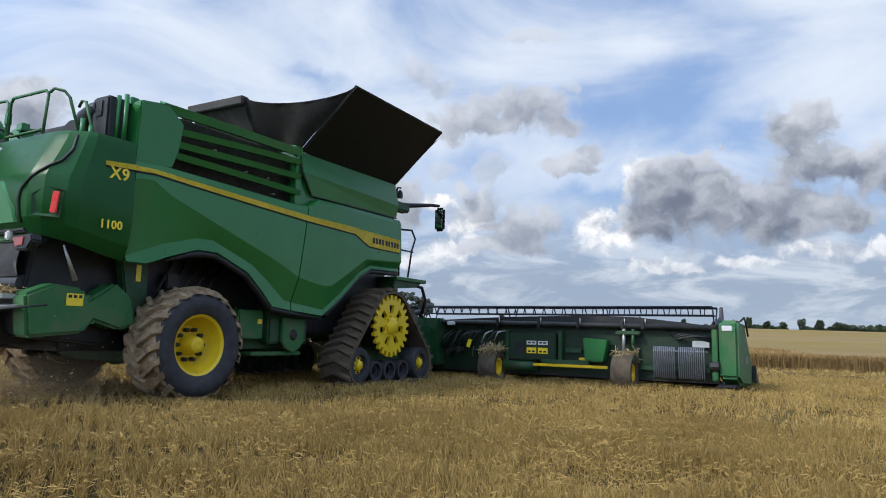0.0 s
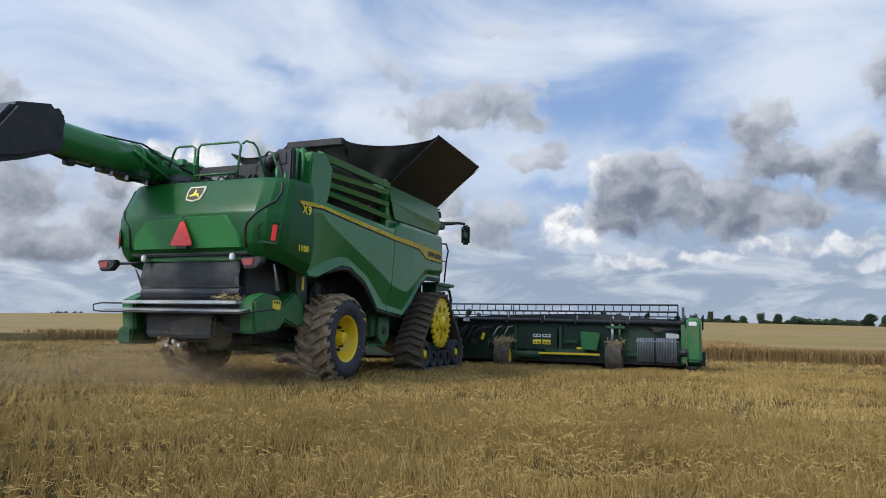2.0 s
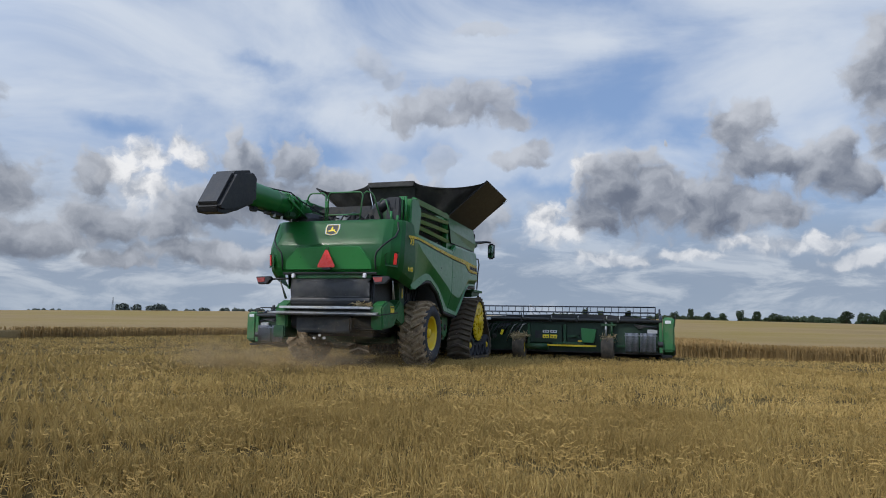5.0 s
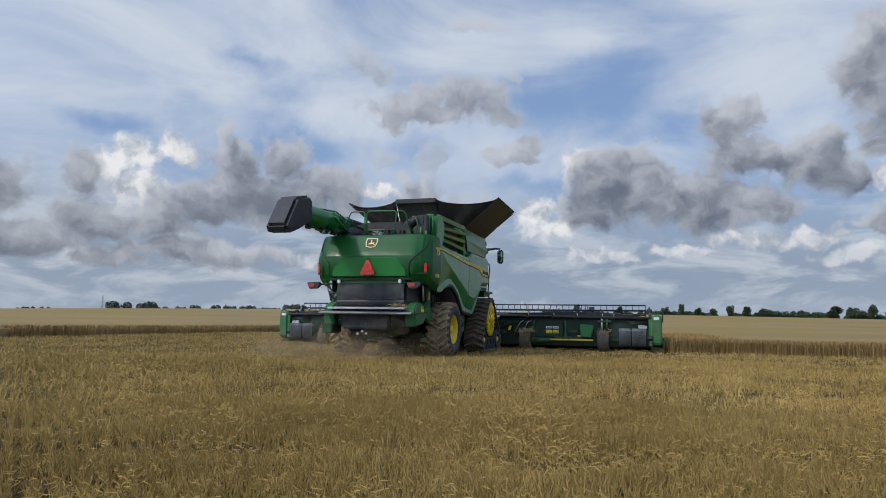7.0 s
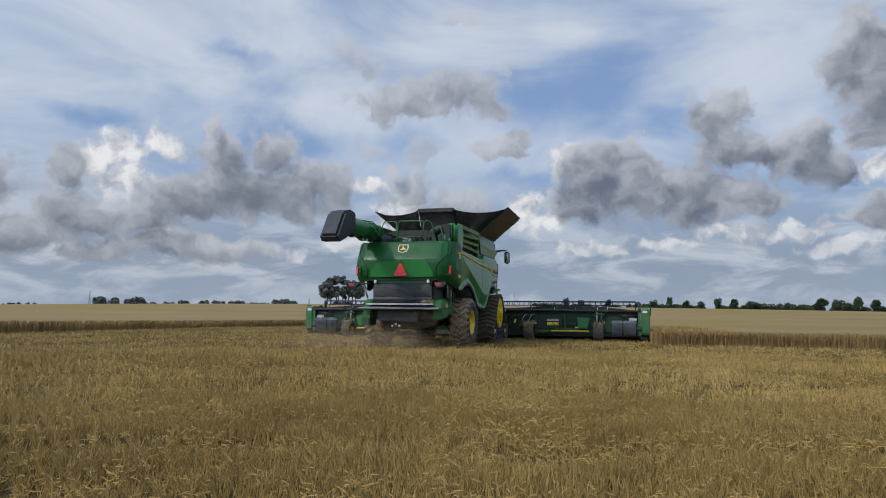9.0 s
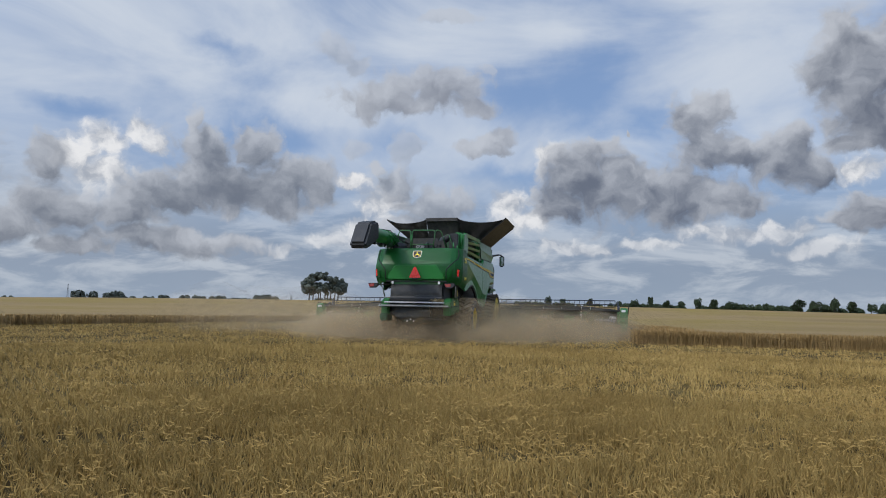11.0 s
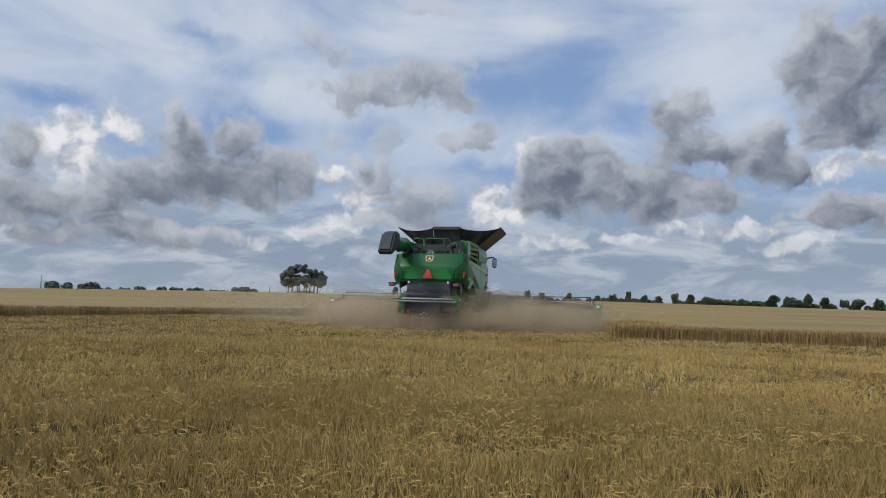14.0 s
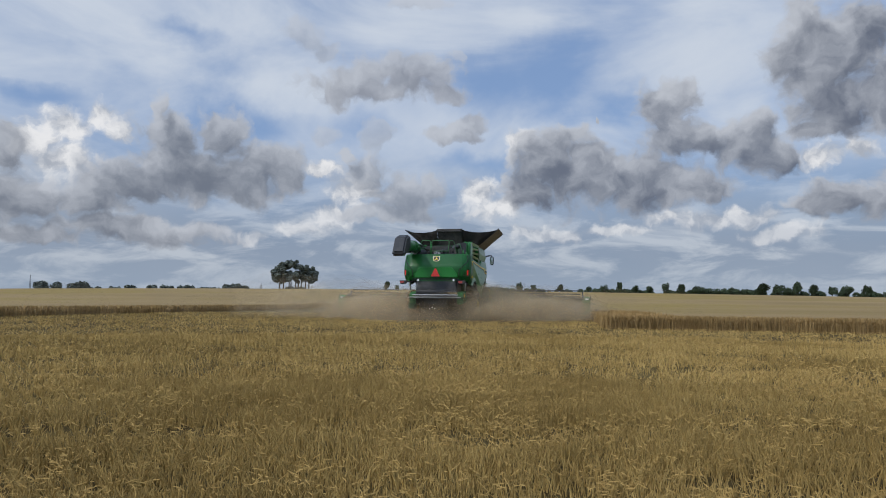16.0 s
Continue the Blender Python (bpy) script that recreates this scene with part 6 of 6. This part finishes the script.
build_hedge("far_hedge", [(8.5, 17, 2.6), (17, 27, 3.0), (25.5, 29.5, 4.2), (27, 38, 3.6)], 470, "leaf", "low dark hedge along the field's far edge", 0.7, 620)
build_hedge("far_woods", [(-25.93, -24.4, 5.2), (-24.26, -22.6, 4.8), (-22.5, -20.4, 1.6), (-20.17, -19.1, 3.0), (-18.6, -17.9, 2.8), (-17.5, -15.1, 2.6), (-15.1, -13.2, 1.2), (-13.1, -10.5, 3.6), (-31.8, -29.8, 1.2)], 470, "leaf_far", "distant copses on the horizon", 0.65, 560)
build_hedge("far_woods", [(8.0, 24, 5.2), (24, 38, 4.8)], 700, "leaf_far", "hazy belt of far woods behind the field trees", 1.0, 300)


def build_grove():
    """One dome of crowns over several bare trunks."""
    rnd = random.Random(5)
    base = on_land(-7.43, 440, 0.0)
    k = 440 * math.tan(radians(1))
    grove = tagged(new("tree"), "lone wide dome-shaped clump of old trees on the horizon", "tree")
    grove.location = base
    w, h = 3.7 * k / 2, 2.35 * k
    ex = Vector((math.cos(radians(7.4)), math.sin(radians(7.4)), 0))
    for i in range(9):
        u = -0.62 + 1.24 * i / 8 + 0.04 * rnd.gauss(0, 1)
        p = ex * u * w * 0.95 + Vector((0, rnd.gauss(0, 2), 0))
        part("trunk", tube([p + Vector((0, 0, -0.5)), p + Vector((0.1, 0, h * 0.22)), p + Vector((rnd.gauss(0, 0.4), 0, h * 0.5))], [0.45, 0.34, 0.2], 7), "bark", grove)
        part("limb", tube([p + Vector((0, 0, h * 0.25)), p + ex * rnd.gauss(0, 1.2) + Vector((0, 0, h * 0.45))], [0.2, 0.08], 5), "bark", grove)
    lobes = []
    for i in range(120):
        u = rnd.uniform(-0.92, 0.92)
        top = 0.40 + 0.56 * math.sqrt(max(0, 1 - abs(u) ** 2.3))
        z = rnd.uniform(0.30 if abs(u) > 0.6 else 0.25, top) * h
        p = ex * u * w + Vector((0, rnd.gauss(0, 3), 0))
        lobes.append((p.x, p.y, z, rnd.uniform(0.8, 1.5)))
    vs, fs = leaves(rnd, lobes, 24000, 0.62)
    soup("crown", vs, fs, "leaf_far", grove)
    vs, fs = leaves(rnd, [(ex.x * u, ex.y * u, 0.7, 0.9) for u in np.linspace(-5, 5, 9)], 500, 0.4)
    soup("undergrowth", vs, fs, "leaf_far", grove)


build_grove()


def build_mast(az, height, name):
    base = on_land(az, 480, 1.0)
    mast = tagged(new(name), "slim grey lattice mast far off on the horizon", "mast")
    mast.location = base
    for dx, dy in ((0.5, 0.3), (-0.5, 0.3), (0, -0.6)):
        part("mast_leg", tube([(dx, dy, 0), (dx * 0.25, dy * 0.25, height)], [0.12, 0.07], 5), "steel_dark", mast)
    for k in range(8):
        z = height * (k + 0.5) / 8
        f = 1 - 0.75 * (k + 0.5) / 8
        part("mast_brace", tube([(0.5 * f, 0.3 * f, z), (-0.5 * f, 0.3 * f, z + 0.5), (0, -0.6 * f, z)], 0.06, 4), "steel_dark", mast)


build_mast(-26.33, 10.2, "radio_mast")
build_mast(-10.1, 5.6, "radio_mast")


def build_silo():
    base = on_land(7.2, 600, 0)
    silo = tagged(new("grain_silo"), "pale grey farm silo and elevator beyond the field", "silo")
    silo.matrix_basis = Matrix.Translation(base) @ Matrix.Rotation(radians(-7), 4, "Z")
    z = 3.0
    part("silo_tower", box((-6.5, -2, 0), (-4.2, 2, z + 11), 0.1), "concrete", silo)
    part("silo_body", prism([(-4.0, 0), (-4.0, z + 9.5), (-1.0, z + 7.0), (1.2, z + 5.6), (1.2, 0)], "y", -3, 3, 0.1), "concrete", silo)
    part("elevator_leg", tube([(-8.6, 0, 0), (-8.6, 0, z + 7.5)], 0.35, 6), "concrete", silo)
    part("elevator_head", box((-9.6, -0.7, z + 5.2), (-7.6, 0.7, z + 6.2), 0.1), "concrete", silo)
    part("spout_pipe", tube([(-5.2, 0, z + 11), (-1.5, 0, z + 7.2)], 0.2, 5), "steel_dark", silo)
    for x0, x1, h in ((18, 21, 5.2), (22, 25, 6.0), (27, 30, 4.6)):
        part("silo_block", box((x0, -2, 0), (x1, 2, z + h), 0.1), "concrete", silo)
    part("block_rail", box((16.5, -0.5, z + 4.2), (31, 0.5, z + 4.5), 0.05), "steel_dark", silo)


build_silo()

# ---- dust and chaff, in loose rigid clouds of specks ----
def specks(name, points, size, material, label):
    n = len(points)
    d = rng.normal(0, 1, (n, 4, 3))
    d /= np.linalg.norm(d, axis=2, keepdims=True)
    v = (points[:, None] + d * (size * (0.5 + rng.random((n, 1, 1))))).reshape(-1, 3)
    f = (np.arange(n)[:, None, None] * 4 + np.array([(0, 1, 2), (0, 3, 1), (1, 3, 2), (2, 3, 0)])[None]).reshape(-1, 3)
    me = bpy.data.meshes.new(name)
    me.vertices.add(len(v))
    me.vertices.foreach_set("co", v.astype(np.float32).ravel())
    me.loops.add(f.size)
    me.loops.foreach_set("vertex_index", f.astype(np.int32).ravel())
    me.polygons.add(len(f))
    me.polygons.foreach_set("loop_start", np.arange(len(f), dtype=np.int32) * 3)
    me.update(calc_edges=True)
    me.materials.append(M[material])
    return tagged(new(name, me), label, "dust", kind="stuff")


M["dust"] = surface("field_dust", (0.66, 0.52, 0.34), (0.74, 0.60, 0.41), 1.0, 0, 1.0, 0.0)


def puff(n, centre, spread, low):
    p = np.stack([rng.normal(c, s, n) for c, s in zip(centre, spread)], 1)
    p[:, 2] = low + np.abs(p[:, 2] - low)
    return p


def haze(name, thin, low, high):
    """Dust thin enough to see through, thicker in wisps."""
    m = bpy.data.materials.new(name)
    m.use_nodes = True
    n, l = m.node_tree.nodes, m.node_tree.links
    n.remove(n["Principled BSDF"])
    tex = n.new("ShaderNodeTexNoise")
    tex.inputs["Scale"].default_value, tex.inputs["Detail"].default_value = 1.6, 4
    l.new(n.new("ShaderNodeTexCoord").outputs["Object"], tex.inputs["Vector"])
    span = n.new("ShaderNodeMapRange")
    span.inputs["From Min"].default_value, span.inputs["From Max"].default_value = 0.3, 0.7
    span.inputs["To Min"].default_value, span.inputs["To Max"].default_value = low, high
    l.new(tex.outputs["Fac"], span.inputs["Value"])
    front, back, both = n.new("ShaderNodeBsdfDiffuse"), n.new("ShaderNodeBsdfTranslucent"), n.new("ShaderNodeMixShader")
    for b in (front, back):
        b.inputs["Color"].default_value = (*thin, 1)
    l.new(front.outputs[0], both.inputs[1])
    l.new(back.outputs[0], both.inputs[2])
    clear, mixed = n.new("ShaderNodeBsdfTransparent"), n.new("ShaderNodeMixShader")
    l.new(span.outputs[0], mixed.inputs[0])
    l.new(clear.outputs[0], mixed.inputs[1])
    l.new(both.outputs[0], mixed.inputs[2])
    l.new(mixed.outputs[0], n["Material Output"].inputs["Surface"])
    return m


M["haze_thin"] = haze("thin_dust", (0.58, 0.44, 0.27), 0.006, 0.04)
M["haze_thick"] = haze("thick_dust", (0.64, 0.51, 0.32), 0.008, 0.085)
M["haze_wide"] = haze("drifting_dust", (0.66, 0.52, 0.33), 0.003, 0.03)
scene.cycles.transparent_max_bounces = 96


def puffs(name, rows, material, label):
    """Soft lumpy billows, each a few tens of centimetres across, in one drifting mass."""
    rnd = random.Random(len(rows))
    vs, fs = [], []
    ball = bmesh.new()
    bmesh.ops.create_icosphere(ball, subdivisions=3, radius=1)
    base = [v.co.copy() for v in ball.verts]
    idx = {v: i for i, v in enumerate(ball.verts)}
    faces = [tuple(idx[v] for v in f.verts) for f in ball.faces]
    ball.free()
    for x, y, z, r in rows:
        k = len(vs)
        off = Vector((rnd.random() * 50, 0, 0))
        for b in base:
            q = b * r * (1 + 0.45 * noise.noise(b * 1.3 + off) + 0.2 * noise.noise(b * 3.1 + off))
            vs.append((x + q.x * 1.25, y + q.y, z + q.z * 0.62))
        fs += [tuple(i + k for i in f) for f in faces]
    return tagged(soup(name, vs, fs, material, smooth=True), label, "dust", kind="stuff")


rnd_dust = random.Random(4)
g = rnd_dust.gauss
wake = puffs("dust_wake", [(g(-0.4, 1.0), g(-1.2, 0.8), abs(g(0.0, 0.28)) + 0.1, rnd_dust.uniform(0.3, 0.65)) for _ in range(34)]
             + [(g(-1.6, 1.0), g(-2.6, 0.9), abs(g(0.0, 0.22)) + 0.1, rnd_dust.uniform(0.3, 0.6)) for _ in range(24)], "haze_thin", "thin haze of dust drifting behind the rear wheels")
chaff = specks("flying_chaff", np.concatenate([
    puff(260, (0.3, -1.4, 0.9), (0.9, 0.8, 0.6), 0.1),
    puff(500, (0.0, -1.2, 0.2), (1.2, 0.9, 0.4), 0.05),
]), 0.007, "dust", "bits of chaff flying behind the spreader")


def bank_rows(n):
    out = []
    for _ in range(n):
        y = max(-1.5, min(8.5, g(3.2, 2.6)))
        half = 4.6 + 0.36 * y
        x = rnd_dust.uniform(-half, half + 0.6)
        h = 0.62 + 0.3 * noise.noise((x * 0.35, 1.3, 0)) + 0.6 * math.exp(-((x - 1.9) / 1.4) ** 2) + 0.25 * math.exp(-((x + 1.2) / 2.0) ** 2)
        out.append((x, y, abs(g(0, 0.42)) * h + 0.1, rnd_dust.uniform(0.55, 1.5)))
    return out


cloud = puffs("dust_cloud", bank_rows(330) + [(g(1.9, 0.9), g(-0.8, 0.9), abs(g(0, 0.5)) + 0.1, rnd_dust.uniform(0.35, 0.85)) for _ in range(46)], "haze_thick", "wide low cloud of brown dust stirred up by the header")
drift = puffs("drifting_dust", [(g(-3.0, 6.0), g(3.0, 3.5), abs(g(0, 0.4)) + 0.1, rnd_dust.uniform(1.2, 2.6)) for _ in range(70)], "haze_wide", "thin wide veil of dust drifting over the field")

# ---- what moves ----
def travelled():
    """The way gone by the harvester at each tenth of a second."""
    ts = [r[0] for r in DRIVE]
    xs, ys = [r[1] for r in DRIVE], [r[2] for r in DRIVE]
    far = [0.0]
    for i in range(1, len(ts)):
        far.append(far[-1] + math.hypot(xs[i] - xs[i - 1], ys[i] - ys[i - 1]))
    tt = [k / 10 for k in range(161)]
    return tt, np.interp(tt, ts, far)


def motions():
    rows = [(t, pose(x, y, z, 0, 0, -h)) for t, x, y, z, h in DRIVE]
    walk(combine, rows)
    walk(header, rows)
    walk(wake, rows)
    walk(chaff, rows)
    # the wide cloud comes up off the ground once the header is deep in the wheat
    rise = [(0, -4.0), (8.0, -4.0), (9.0, -3.2), (11.0, -0.2), (11.5, 0.05), (16.0, 0.15)]
    for mass in (cloud, drift):
        walk(mass, [(t, pose(x, y, z + float(np.interp(t, [r[0] for r in rise], [r[1] for r in rise])), 0, 0, -h)) for t, x, y, z, h in DRIVE])
    tt, far = travelled()
    for wheel, s in WHEELS:
        base = wheel.matrix_basis.copy()
        walk(wheel, [(t, Matrix.Translation(base.translation) @ pose(0, 0, 0, -math.degrees(d / 0.745)) @ base.to_3x3().to_4x4()) for t, d in list(zip(tt, far))[::3] + [(tt[-1], far[-1])]])
    for wheel, s, r in SPROCKETS:
        base = wheel.matrix_basis.copy()
        step = 2
        walk(wheel, [(t, Matrix.Translation(base.translation) @ pose(0, 0, 0, -math.degrees(d / r)) @ base.to_3x3().to_4x4()) for t, d in list(zip(tt, far))[::step]])
    for wheel, s in GAUGE:
        base = wheel.matrix_basis.copy()
        walk(wheel, [(t, Matrix.Translation(base.translation) @ pose(0, 0, 0, -math.degrees(d / 0.365))) for t, d in list(zip(tt, far))[::2]])
    for lug, s, start in LUGS:
        rows = []
        for t, d in zip(tt, far):
            y, z, a = loop_point(start + d)
            rows.append((t, Matrix.Translation((s * 1.485, y + 0.04 * math.cos(a), z + 0.04 * math.sin(a))) @ Matrix.Rotation(a - math.pi / 2, 4, "X")))
        walk(lug, rows)
    walk(reel, [(k * 0.4, Matrix.Translation((0, *REEL_AXIS)) @ pose(0, 0, 0, -56 * k)) for k in range(41)])


motions()
